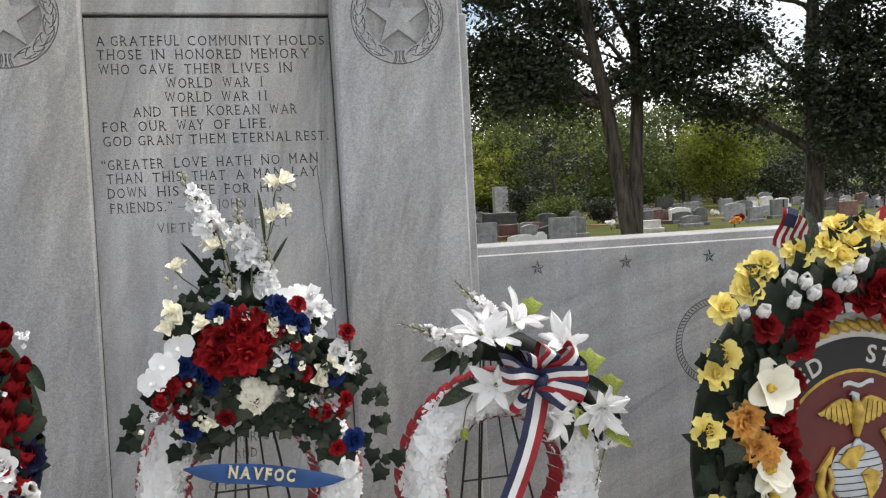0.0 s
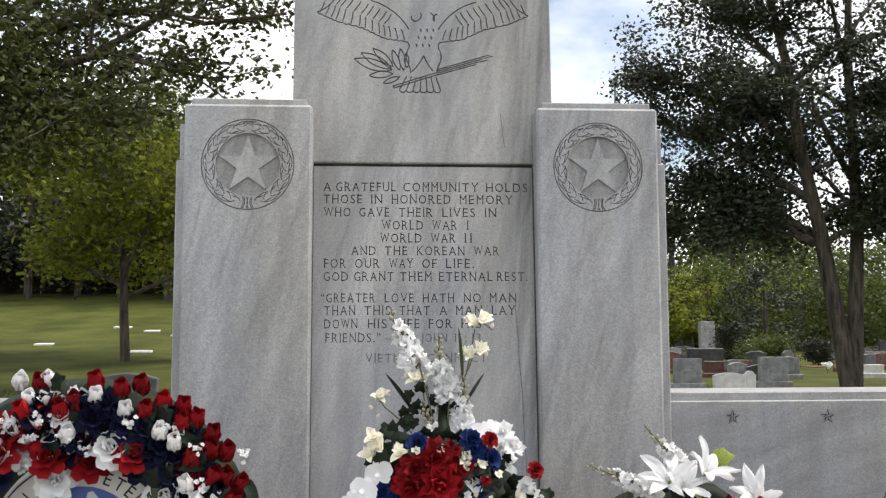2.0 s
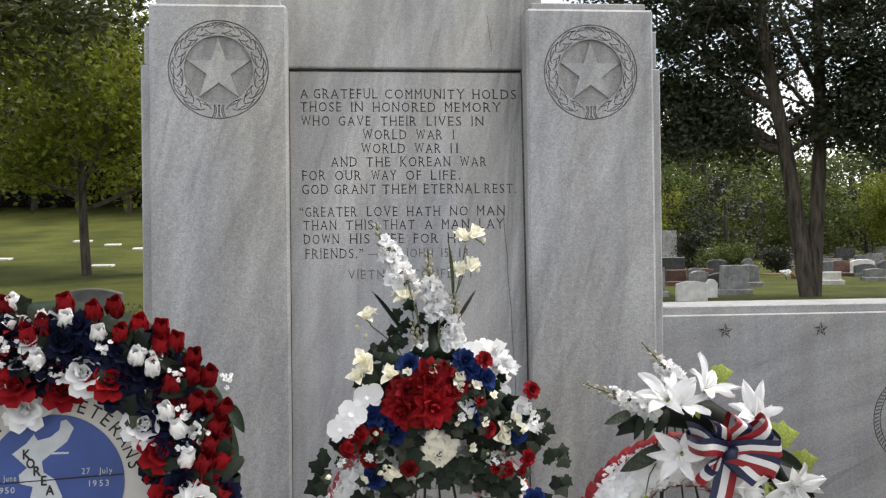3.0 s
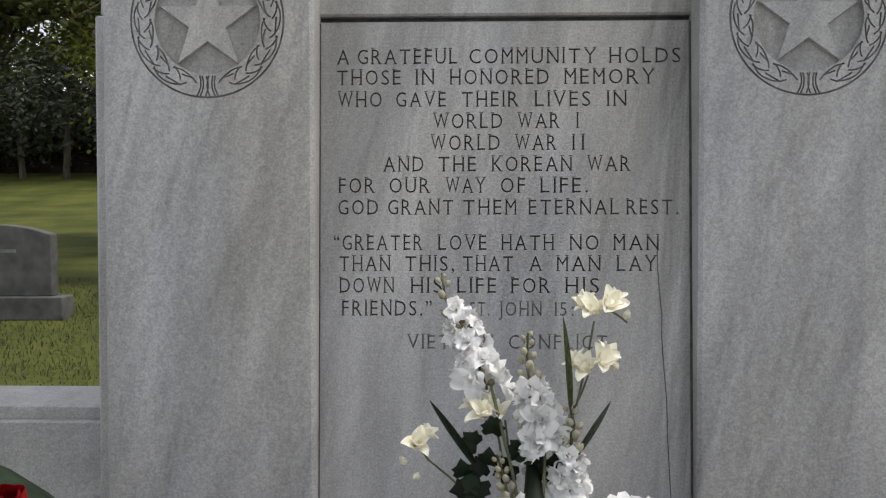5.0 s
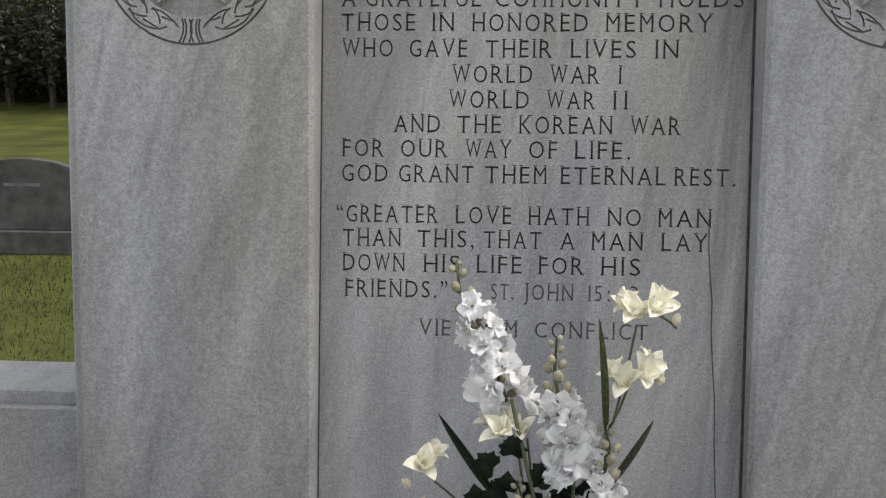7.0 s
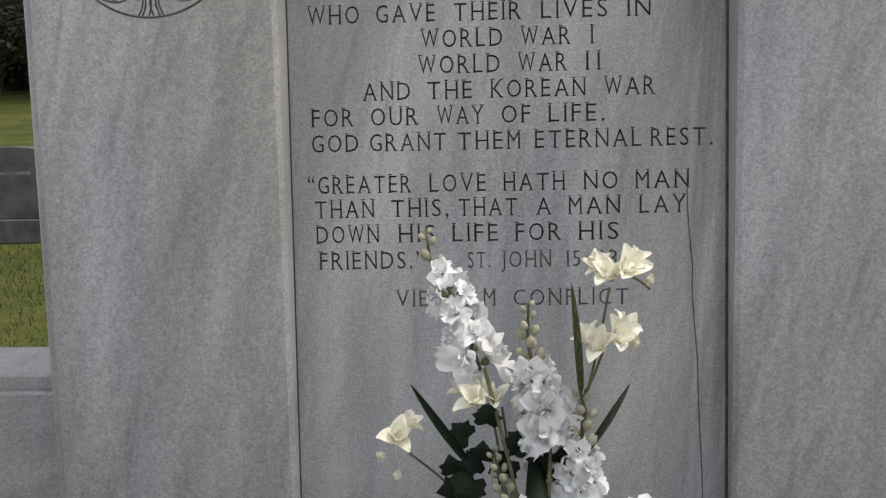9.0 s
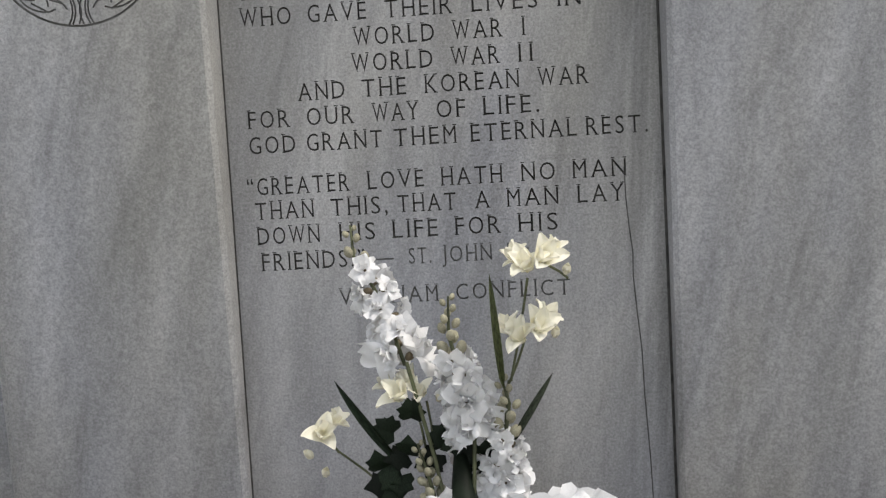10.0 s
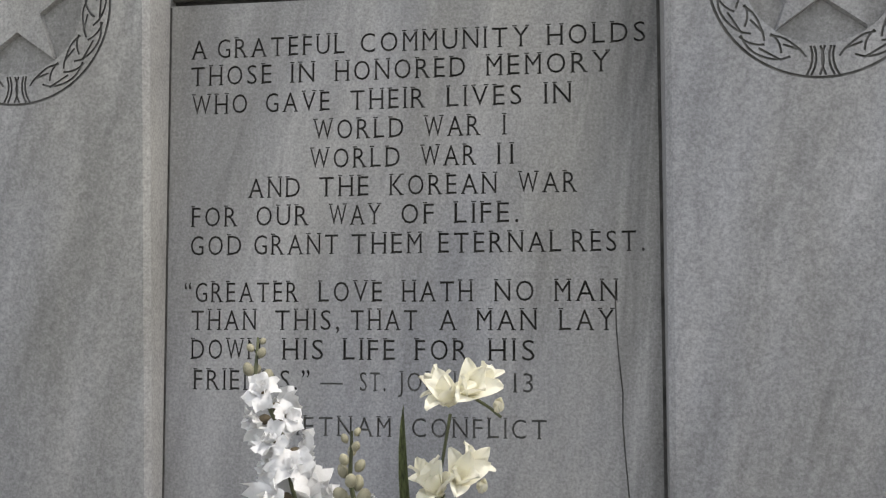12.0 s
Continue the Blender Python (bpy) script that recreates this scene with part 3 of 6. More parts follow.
# ---- silk flowers and foliage ----
RED = material("red_silk", (0.29, 0.006, 0.011), 0.75, vary=0.22, scale=25, fine=400, bump=0.3, depth=0.001, piece=0.3, island=0.2, shine=0.2, through_light=0.12)
NAVY = material("navy_silk", (0.006, 0.009, 0.038), 0.75, vary=0.25, scale=25, fine=400, bump=0.3, depth=0.001, piece=0.3, island=0.2, shine=0.2, through_light=0.1)
BLUE = material("royal_blue_silk", (0.011, 0.032, 0.15), 0.75, vary=0.25, scale=25, fine=400, bump=0.3, depth=0.001, piece=0.3, island=0.2, shine=0.2, through_light=0.1)
WHITE = material("white_silk", (0.90, 0.90, 0.905), 0.85, vary=0.03, scale=30, fine=400, bump=0.3, depth=0.001, piece=0.06, island=0.05, through_light=0.22)
CARNATION_WHITE = material("white_ruffled_tissue", (0.91, 0.91, 0.915), 0.9, vary=0.02, scale=30, fine=400, bump=0.2, depth=0.001, piece=0.03, through_light=0.2)
CREAM = material("cream_silk", (0.91, 0.88, 0.72), 0.8, vary=0.06, scale=40, fine=400, bump=0.3, depth=0.001, piece=0.06, tint=(0.91, 0.89, 0.80), through_light=0.25)
YELLOW = material("yellow_silk", (0.86, 0.71, 0.15), 0.8, vary=0.1, scale=40, fine=400, bump=0.3, depth=0.001, piece=0.1, tint=(0.84, 0.74, 0.34), through_light=0.2)
ORANGE = material("orange_silk", (0.70, 0.32, 0.04), 0.8, vary=0.15, scale=40, fine=400, piece=0.1, tint=(0.62, 0.4, 0.16), through_light=0.2)
CALYX = material("brownish_calyx", (0.17, 0.135, 0.085), 0.8, vary=0.25, scale=60, fine=400, piece=0.25)
GREEN_BUD = material("grey_green_buds", (0.36, 0.34, 0.24), 0.7, vary=0.2, scale=60, fine=400, piece=0.2)
FOLIAGE = material("dark_silk_leaves", (0.011, 0.019, 0.010), 0.6, vary=0.3, scale=20, fine=200, bump=0.4, depth=0.001, piece=0.6, through_light=0.06, shine=0.2)
FOLIAGE_GREY = material("grey_green_silk_leaves", (0.05, 0.06, 0.042), 0.7, shine=0.2, vary=0.3, scale=20, fine=200, piece=0.4, through_light=0.1)
LIME = material("lime_silk_leaves", (0.30, 0.36, 0.06), 0.6, vary=0.25, scale=25, fine=200, piece=0.2, through_light=0.2)
BLADE_GREEN = material("green_silk_blade", (0.10, 0.12, 0.045), 0.6, vary=0.3, scale=20, fine=200, through_light=0.1)
STEM = material("green_stem", (0.09, 0.10, 0.05), 0.7, vary=0.2, scale=40)
WIRE = material("black_wire", (0.012, 0.012, 0.013), 0.5, 0.3, vary=0.2, scale=40, bump=0)
YELLOW_CORE = material("yellow_stamens", (0.62, 0.42, 0.05), 0.8, vary=0.2, scale=80)
RED_RIBBON = material("red_satin_ribbon", (0.28, 0.006, 0.013), 0.55, vary=0.15, scale=12, fine=500, bump=0.1, piece=0.12)
WHITE_RIBBON = material("white_satin_ribbon", (0.74, 0.74, 0.75), 0.35, vary=0.05, scale=12, fine=500, bump=0.1)
NAVY_RIBBON = material("navy_satin_ribbon", (0.007, 0.014, 0.06), 0.45, vary=0.15, scale=12, fine=500, bump=0.1)


def petal(b, az, length, width, e0, e1, cup=0.35, tip=0.6, base=0.0, wave=0.0, nt=4, ns=3, twist=0.0, rise=0.0):
    """A petal that leaves the axis (+z) at azimuth az; e0 and e1: its slope at the root and at the tip, in degrees."""
    ca, sa = math.cos(az), math.sin(az)
    r, h = 0.0, 0.0
    rows = []
    for i in range(nt + 1):
        t = i / nt
        e = radians(e0 + (e1 - e0) * t)
        if i == 1:
            r, h = base, rise
        if i:
            r += math.cos(e) * length / nt
            h += math.sin(e) * length / nt
        w = width * (math.sin(math.pi * min(1, 0.12 + t * tip)) ** 0.8 if tip < 1 else max(0.03, math.sin(math.pi * (0.1 + 0.9 * t)) ** 0.75))
        row = []
        for j in range(ns + 1):
            s = 2 * j / ns - 1
            lift = cup * w * s * s + wave * math.sin(7 * s + 5 * t + az * 9) * t
            x, y, z = r - lift * math.sin(e), s * w + twist * t * w, h + lift * math.cos(e)
            if i == 0:
                x = y = z = 0.0
            row.append((x * ca - y * sa, x * sa + y * ca, z))
        rows.append(row)
    n = ns + 1
    b.add([p for row in rows for p in row], [(i * n + j, i * n + j + 1, (i + 1) * n + j + 1, (i + 1) * n + j) for i in range(nt) for j in range(ns)])


def welded(b, name):
    """The petals joined at their common root."""
    bm = bmesh.new()
    bm.from_mesh(b.mesh(name, True))
    bmesh.ops.remove_doubles(bm, verts=bm.verts, dist=1e-5)
    me = bpy.data.meshes.new(name)
    bm.to_mesh(me)
    bm.free()
    me.polygons.foreach_set("use_smooth", [True] * len(me.polygons))
    return me


def rose(seed=0, wave=0.07, open_=1.0):
    rnd, b = random.Random(seed), Build()
    for k, (count, length, width, e0, e1) in enumerate(((3, 0.55, 0.26, 84, 108), (4, 0.7, 0.34, 76, 98), (5, 0.85, 0.40, 62, 78), (6, 0.98, 0.44, 46, 36), (7, 1.05, 0.46, 26, -14))):
        for i in range(count):
            petal(b, 2 * math.pi * (i + 0.5 * k) / count + rnd.uniform(-0.2, 0.2), length, width * rnd.uniform(0.9, 1.1), e0 / open_, e1 / open_ + rnd.uniform(-10, 10), 0.4, 0.72, 0.05 * k, wave, rise=0.25 - 0.06 * k)
    return welded(b, "rose")


def peony(seed=0):
    """A full bloom of pointed, crimped petals."""
    rnd, b = random.Random(seed), Build()
    for k, (count, length, width, e0, e1) in enumerate(((4, 0.55, 0.22, 80, 105), (6, 0.75, 0.27, 68, 80), (7, 0.95, 0.30, 52, 40), (8, 1.1, 0.33, 34, 8), (8, 1.15, 0.34, 12, -18))):
        for i in range(count):
            petal(b, 2 * math.pi * (i + 0.5 * k) / count + rnd.uniform(-0.25, 0.25), length * rnd.uniform(0.9, 1.1), width, e0, e1 + rnd.uniform(-16, 16), rnd.uniform(0.2, 0.8), 1.0 if k > 1 else 0.8, 0.04 * k, 0.08, nt=5, rise=0.2 - 0.05 * k)
    return welded(b, "peony")


def tulip(seed=0):
    rnd, b = random.Random(seed), Build()
    for k in range(2):
        for i in range(3):
            petal(b, 2 * math.pi * (i + 0.5 * k) / 3 + rnd.uniform(-0.15, 0.15), 1.6, 0.52, 52, 104 - 8 * k, 0.6, 0.8, 0.05, 0.04, nt=5)
    return welded(b, "tulip")


def carnation(seed=0):
    rnd, b = random.Random(seed), Build()
    for i in range(26):
        up = 80 * (1 - i / 26) ** 0.9
        petal(b, i * 2.4, 0.6 + 0.5 * i / 26 + rnd.uniform(-0.1, 0.1), 0.5, up, up - 62 + rnd.uniform(-20, 15), rnd.uniform(-0.25, 0.15), 0.5, 0.02, 0.13, nt=3, ns=5)
    return welded(b, "carnation")


def lily(seed=0):
    rnd, b = random.Random(seed), Build()
    for i in range(6):
        petal(b, 2 * math.pi * i / 6 + rnd.uniform(-0.22, 0.22), 1.4 * rnd.uniform(0.85, 1.08), 0.25 if i % 2 else 0.19, 74, -8 + rnd.uniform(-40, 34), rnd.uniform(-0.5, 0.5), 1.0, 0.03, 0.11, nt=8, ns=4, twist=rnd.uniform(-0.5, 0.5))
    for i in range(5):
        a = 1.26 * i + rnd.uniform(-0.3, 0.3)
        b.tube([(0, 0, 0.1), (0.10 * math.cos(a), 0.10 * math.sin(a), 0.45), (0.26 * math.cos(a), 0.26 * math.sin(a), 0.7)], [0.012, 0.012, 0.03], 5)
    return welded(b, "lily")


def magnolia(seed=0):
    rnd, b = random.Random(seed), Build()
    for i in range(7):
        petal(b, 2 * math.pi * i / 7 + rnd.uniform(-0.15, 0.15), 1.0, 0.46, 40 - 20 * (i % 2), 25 - 25 * (i % 2), 0.45, 0.75, 0.05, 0.04, nt=5)
    return welded(b, "magnolia")


def freesia(seed=0):
    rnd, b = random.Random(seed), Build()
    for k in range(2):
        for i in range(3):
            petal(b, 2 * math.pi * (i + 0.5 * k) / 3 + rnd.uniform(-0.25, 0.25), 1.35 * rnd.uniform(0.9, 1.1), 0.40, 82, 14 + 44 * k + rnd.uniform(-20, 20), 0.4, 0.86, 0.03, 0.08, nt=6, ns=4)
    return welded(b, "freesia")


def orchid(seed=0):
    b = Build()
    for i, (w, ln) in enumerate(((0.62, 1.0), (0.36, 0.95), (0.36, 0.95), (0.62, 1.0), (0.36, 0.9))):
        petal(b, (0.25, math.pi / 2, 1.25 * math.pi, math.pi - 0.25, 1.75 * math.pi)[i], ln, w, 18, -8, 0.15, 0.75, 0.03, 0.02, nt=5)
    for i in range(3):
        petal(b, 1.5 * math.pi + (i - 1) * 0.9, 0.35, 0.14, 60, 40, 0.4, 0.7)
    return welded(b, "orchid")


def floret(seed=0):
    """One snapdragon bloom."""
    rnd, b = random.Random(seed), Build()
    for i in range(4):
        petal(b, 2 * math.pi * i / 4 + rnd.uniform(-0.4, 0.4), rnd.uniform(0.85, 1.2), 0.44, 74, -30 + rnd.uniform(-60, 60), rnd.uniform(-0.2, 0.6), 0.56, 0.02, 0.17, nt=6, ns=5)
    for i in range(3):
        petal(b, 2.1 * i + rnd.uniform(-0.4, 0.4), 0.75, 0.32, 84, 50 + rnd.uniform(-25, 35), 0.5, 0.6, 0.02, 0.13, nt=4, ns=4)
    return welded(b, "floret")


def bud(seed=0):
    b = Build()
    b.tube([(0, 0, -0.9), (0, 0, -0.6), (0, 0, -0.1), (0, 0, 0.5), (0, 0, 0.85), (0, 0, 0.95)], [0.12, 0.5, 0.72, 0.6, 0.3, 0.05], 8)
    return b.mesh("bud", True)


def ivy_leaf(seed=0):
    """A lobed leaf along +x, bent over a middle rib."""
    rim = [(0, 0.05), (-0.12, 0.34), (0.12, 0.5), (0.3, 0.4), (0.5, 0.52), (0.62, 0.28), (1.0, 0)]
    b = Build()
    v = [(0, 0, 0), (0.35, 0, 0.08), (0.7, 0, 0.06), (1.0, 0, -0.08)]
    for s in (1, -1):
        v += [(x, s * y, -0.14 * abs(y) + 0.05 * math.sin(5 * x)) for x, y in rim[:-1]]
    f = []
    for s, k in ((1, 4), (-1, 10)):
        tri = [(0, 1, k + 2), (0, k + 2, k + 1), (0, k + 1, k), (1, k + 3, k + 2), (1, 2, k + 4), (1, k + 4, k + 3), (2, k + 5, k + 4), (2, 3, k + 5)]
        f += tri if s > 0 else [t[::-1] for t in tri]
    return b.add(v, f).mesh("leaf", True)


def lance_leaf(seed=0, wide=0.17):
    b = Build()
    petal(b, 0, 1.0, wide, 25, -20, 0.5, 1.0, 0, 0.01, nt=7, ns=2)
    return b.mesh("leaf", True)


SHAPES = {"rose": [rose(i) for i in range(4)], "tulip": [tulip(i) for i in range(3)], "carnation": [carnation(i) for i in range(4)], "lily": [lily(i) for i in range(6)],
          "magnolia": [magnolia(i) for i in range(2)], "freesia": [freesia(i) for i in range(3)], "orchid": [orchid()], "floret": [floret(i) for i in range(4)], "bud": [bud()],
          "ivy": [ivy_leaf()], "lance": [lance_leaf()], "peony": [peony(9 + i) for i in range(2)]}
COLOURED = {}


def striped_bud(seed):
    """A half-open bud whose petals are white and red by turns."""
    rnd, b, start = random.Random(seed), Build(), []
    for i in range(7):
        start.append(len(b.f))
        petal(b, 2 * math.pi * i * 0.382 + rnd.uniform(-0.2, 0.2), 1.5, 0.46, 60, 70 + rnd.uniform(-55, 25), 0.5, 0.85, 0.04, 0.06, nt=5)
    me = b.mesh("striped_bud", True)
    for i, a in enumerate(start):
        for f in range(a, start[i + 1] if i < 6 else len(b.f)):
            me.polygons[f].material_index = i % 2
    bm = bmesh.new()
    bm.from_mesh(me)
    bmesh.ops.remove_doubles(bm, verts=bm.verts, dist=1e-5)
    bm.to_mesh(me)
    bm.free()
    for m in (WHITE, RED):
        me.materials.append(m)
    return me


for i in range(3):
    SHAPES.setdefault("striped", []).append(striped_bud(i))
    COLOURED["striped", i, WHITE.name] = SHAPES["striped"][i]
frnd = random.Random(77)


def bloom(kind, mat, parent, place, facing, size, name=None, spin=None, label=""):
    """One flower or leaf: its axis +z turned to the way it faces."""
    shapes = SHAPES[kind]
    i = frnd.randrange(len(shapes))
    key = kind, i, mat.name
    if key not in COLOURED:
        COLOURED[key] = shapes[i].copy()
        COLOURED[key].materials.append(mat)
    q = Vector(facing).normalized().to_track_quat("Z", "Y").to_matrix().to_4x4()
    m = Matrix.Translation(place) @ q @ pose(0, 0, 0, 0, 0, frnd.uniform(0, 360) if spin is None else spin) @ Matrix.Scale(size, 4)
    ob = new(name or kind, COLOURED[key])
    ob.parent, ob.matrix_basis = parent, m
    return tagged(ob, label)


def leaf_to(kind, mat, parent, root, tip, over=(0, -1, 0.3), name="leaf", fat=1.0):
    """A leaf from its root to its tip, its upper side turned to over."""
    root, tip = Vector(root), Vector(tip)
    x = (tip - root)
    ln = x.length
    x.normalize()
    z = Vector(over)
    z = (z - x * z.dot(x)).normalized()
    y = z.cross(x)
    m = Matrix((x, y, z)).transposed().to_4x4() @ Matrix.Diagonal((ln, ln * fat, ln, 1))
    key = kind, 0, mat.name
    if key not in COLOURED:
        COLOURED[key] = SHAPES[kind][0].copy()
        COLOURED[key].materials.append(mat)
    ob = new(name, COLOURED[key])
    ob.parent, ob.matrix_basis = parent, Matrix.Translation(root) @ m
    return ob


def outward(x, z, tilt=0.55, up=0.15):
    d = math.hypot(x, z) or 1
    return Vector((tilt * x / d + frnd.uniform(-0.2, 0.2), -1, tilt * z / d + up + frnd.uniform(-0.2, 0.2)))


def flower_stalk(parent, points, y, buds, blooms, size, flower=None, bud_mat=None, back=0.0):
    """A snapdragon stalk along points in x and z: buds from its tip, then blooms all round it."""
    pts = [Vector((x, y + back * i, z)) for i, (x, z) in enumerate(points)]
    part("stem", Build().tube(pts[::-1], [0.0028] * (len(pts) - 1) + [0.0015], 6), STEM, parent)
    lens = [(b - a).length for a, b in zip(pts, pts[1:])]
    total = sum(lens)

    def along(t):
        d = t * total
        for a, b, ln in zip(pts, pts[1:], lens):
            if d <= ln:
                return a.lerp(b, d / ln), (a - b).normalized()
            d -= ln
        return pts[-1], (pts[-2] - pts[-1]).normalized()

    for i in range(buds + blooms):
        t = (i + 0.2) / (buds + blooms)
        p, way = along(t)
        a = i * 2.4
        side = way.orthogonal().normalized()
        out = side * math.cos(a) + way.cross(side) * math.sin(a)
        if i < buds:
            s = size * (0.13 + 0.15 * i / buds)
            bloom("bud", bud_mat or GREEN_BUD, parent, p + out * s * 1.2, out * 0.6 + way, s)
        else:
            s = size * (0.55 + 0.45 * (i - buds) / max(1, blooms))
            bloom("bud", CALYX, parent, p + out * size * 0.24, out + way * 0.3, size * 0.2, name="calyx")
            bloom("floret", flower or WHITE, parent, p + out * size * 0.3, out + way * frnd.uniform(-0.2, 0.6) + Vector((0, -0.3, 0)), s * frnd.uniform(0.8, 1.1))


def easel(label, cx, y, cz, top, lean=0.0):
    """A wire stand: two front legs, a back leg, cross-bars and hooks."""
    e = thing("wire_easel", label, "easel", pose(cx, y, 0.02))
    apex = (0, 0.05, top)
    for s in (-1, 1):
        part("leg", Build().tube([(s * 0.03, 0.05, top), (s * 0.22, -0.07, 0)], [0.004, 0.004], 8), WIRE, e)
        part("leg", Build().tube([(s * 0.012, 0.05, top), (s * 0.10, -0.03, 0.02)], [0.003, 0.003], 8), WIRE, e)
    part("back_leg", Build().tube([apex, (0, min(0.42, -y - 0.14), 0)], [0.004, 0.004], 8), WIRE, e)
    for z in (0.28, cz - 0.05):
        k = 1 - z / top
        part("crossbar", Build().tube([(-0.03 - 0.19 * k, 0.05 - 0.12 * k, z), (0.03 + 0.19 * k, 0.05 - 0.12 * k, z)], [0.003, 0.003], 8), WIRE, e)
    for s in (-1, 1):
        part("hook", Build().tube([(s * 0.15, -0.02, 0.36), (s * 0.15, -0.10, 0.35), (s * 0.15, -0.11, 0.39)], [0.003] * 3, 8), WIRE, e)
    return e


def pleats(parent, r, y0, y1, mat, count, flare=0.012, spread=0.026):
    """Box-pleated ribbon round a ring: one fold after another."""
    for i in range(count):
        a0, a1 = 2 * math.pi * i / count, 2 * math.pi * (i + 1.0) / count
        b = Build()
        ra, rb = r + flare, r - flare * 0.4
        v = []
        for i2, y in enumerate((y0, (y0 + y1) / 2, y1)):
            bulge = spread * (0.0, 0.65, 1.0)[i2]
            v += [((ra + bulge) * math.cos(a0), y, (ra + bulge) * math.sin(a0)), ((ra + bulge) * math.cos((a0 + a1) / 2), y, (ra + bulge) * math.sin((a0 + a1) / 2)), ((rb + bulge) * math.cos(a1), y, (rb + bulge) * math.sin(a1))]
        b.add(v, [(0, 1, 4, 3), (1, 2, 5, 4), (3, 4, 7, 6), (4, 5, 8, 7)])
        part("ribbon_fold", b, mat, parent)


def carnation_ring(parent, r, half, depth, count_round, size, mat):
    """A padded ring clad all over with ruffled blooms."""
    b = Build()
    b.tube([(r * math.cos(2 * math.pi * i / 40), 0, r * math.sin(2 * math.pi * i / 40)) for i in range(41)], [half * 0.95] * 41, 10, caps=False)
    part("ring", b, mat, parent, smooth=True)
    for i in range(count_round):
        for row in range(4):
            a = 2 * math.pi * (i + 0.5 * (row % 2) + frnd.uniform(-0.15, 0.15)) / count_round
            c = radians(200 + 140 * row / 3)   # round the front of the tube
            out = Vector((math.cos(a) * -math.cos(c), math.sin(c), math.sin(a) * -math.cos(c)))
            p = Vector((r * math.cos(a), 0, r * math.sin(a))) + Vector((out.x * half * 0.75, out.y * depth * 0.75, out.z * half * 0.75))
            bloom("carnation", mat, parent, p, out, size * frnd.uniform(0.9, 1.2))


def strip(points, side, offset, width):
    """A flat ribbon's body along points: a band of the given width, offset along side."""
    b, s = Build(), Vector(side).normalized()
    v = []
    for p in points:
        v += [Vector(p) + s * (offset - width / 2), Vector(p) + s * (offset + width / 2)]
    return b.add(v, [(2 * i, 2 * i + 1, 2 * i + 3, 2 * i + 2) for i in range(len(points) - 1)])


def striped(parent, points, side, width, flip=False):
    """A tricolour ribbon: three satin stripes edge to edge."""
    mats = (RED_RIBBON, WHITE_RIBBON, NAVY_RIBBON)
    for i, mat in enumerate(mats[::-1] if flip else mats):
        part("ribbon_stripe", strip(points, side, (i - 1) * width / 3, width / 3), mat, parent, smooth=True)


def bow(parent, at, size, width):
    at = Vector(at)
    for k, (a, ln, h, wide) in enumerate(((112, 0.75, 0.5, 1.0), (70, 0.8, 0.5, 1.0), (222, 0.72, 0.4, 0.95), (-42, 0.85, 0.4, 0.95), (35, 1.0, 0.5, 1.1), (150, 0.95, 0.55, 1.15), (-20, 1.05, 0.5, 0.95), (162, 0.95, 0.6, 0.95), (14, 1.05, 0.55, 0.9))):
        d = Vector((math.cos(radians(a)), 0, math.sin(radians(a))))
        side = Vector((-d.z, -0.35, abs(d.x) + 0.15))
        pts = []
        for i in range(17):
            t = i / 16
            out = math.sin(math.pi * t) ** 0.62 * ln * size
            fore = -h * size * math.sin(2 * math.pi * t) * (1.0 if t < 0.5 else 0.25) - 0.02 - 0.004 * k
            pts.append(at + d * out + Vector((0, fore, 0.008 * math.sin(9 * t + k))))
        striped(parent, pts, side, width * wide, flip=k in (1, 3, 4))
    part("bow_knot", Build().tube([at + Vector((-0.014, -0.055, -0.012)), at + Vector((0, -0.072, 0)), at + Vector((0.014, -0.055, 0.012))], [0.012, 0.019, 0.012], 10), NAVY_RIBBON, parent, smooth=True)


def curved_text(parent, text, angles, r, cap, y, mat, squeeze=0.85, name="letter", bold=0.0):
    """Letters that stand round a circle, their feet towards its centre."""
    for ch, a in zip(text, angles):
        if ch == " ":
            continue
        verts, faces, wide = glyph(ch, 0.2, -bold)
        b = Build().add([((x - wide / 2) * cap * squeeze, yy * 0.004, z * cap) for x, yy, z in verts], faces)
        part(name, b, mat, parent, m=pose(r * math.cos(radians(a)), y, r * math.sin(radians(a)), 0, 90 - a, 0))


def plain_text(parent, text, x0, x1, z, cap, y, mat, name="lettering", serif=False, thin=0.0):
    b = Build()
    line_of_text(b, text, x0, x1, z, cap, y - 0.0008, y + 0.0008, serif=serif, thin=thin)
    return part(name, b, mat, parent)


def foliage_round(parent, r, half, count, size, y=-0.03, mats=(None,), stretch=(1, 1), kind="ivy", gap=None):
    for i in range(count):
        a = 2 * math.pi * frnd.random()
        if gap and gap[0] < math.degrees(a) < gap[1]:
            continue
        q = r + half * frnd.uniform(-0.9, 1.0)
        x, z = q * math.cos(a) * stretch[0], q * math.sin(a) * stretch[1]
        b = a + frnd.uniform(-1.1, 1.1)
        s = size * frnd.uniform(0.7, 1.3)
        yy = y + frnd.uniform(-0.03, 0.04)
        leaf_to(kind, frnd.choice(mats), parent, (x, yy, z), (x + s * math.cos(b), yy - s * frnd.uniform(0, 0.5), z + s * math.sin(b)), fat=1.0)


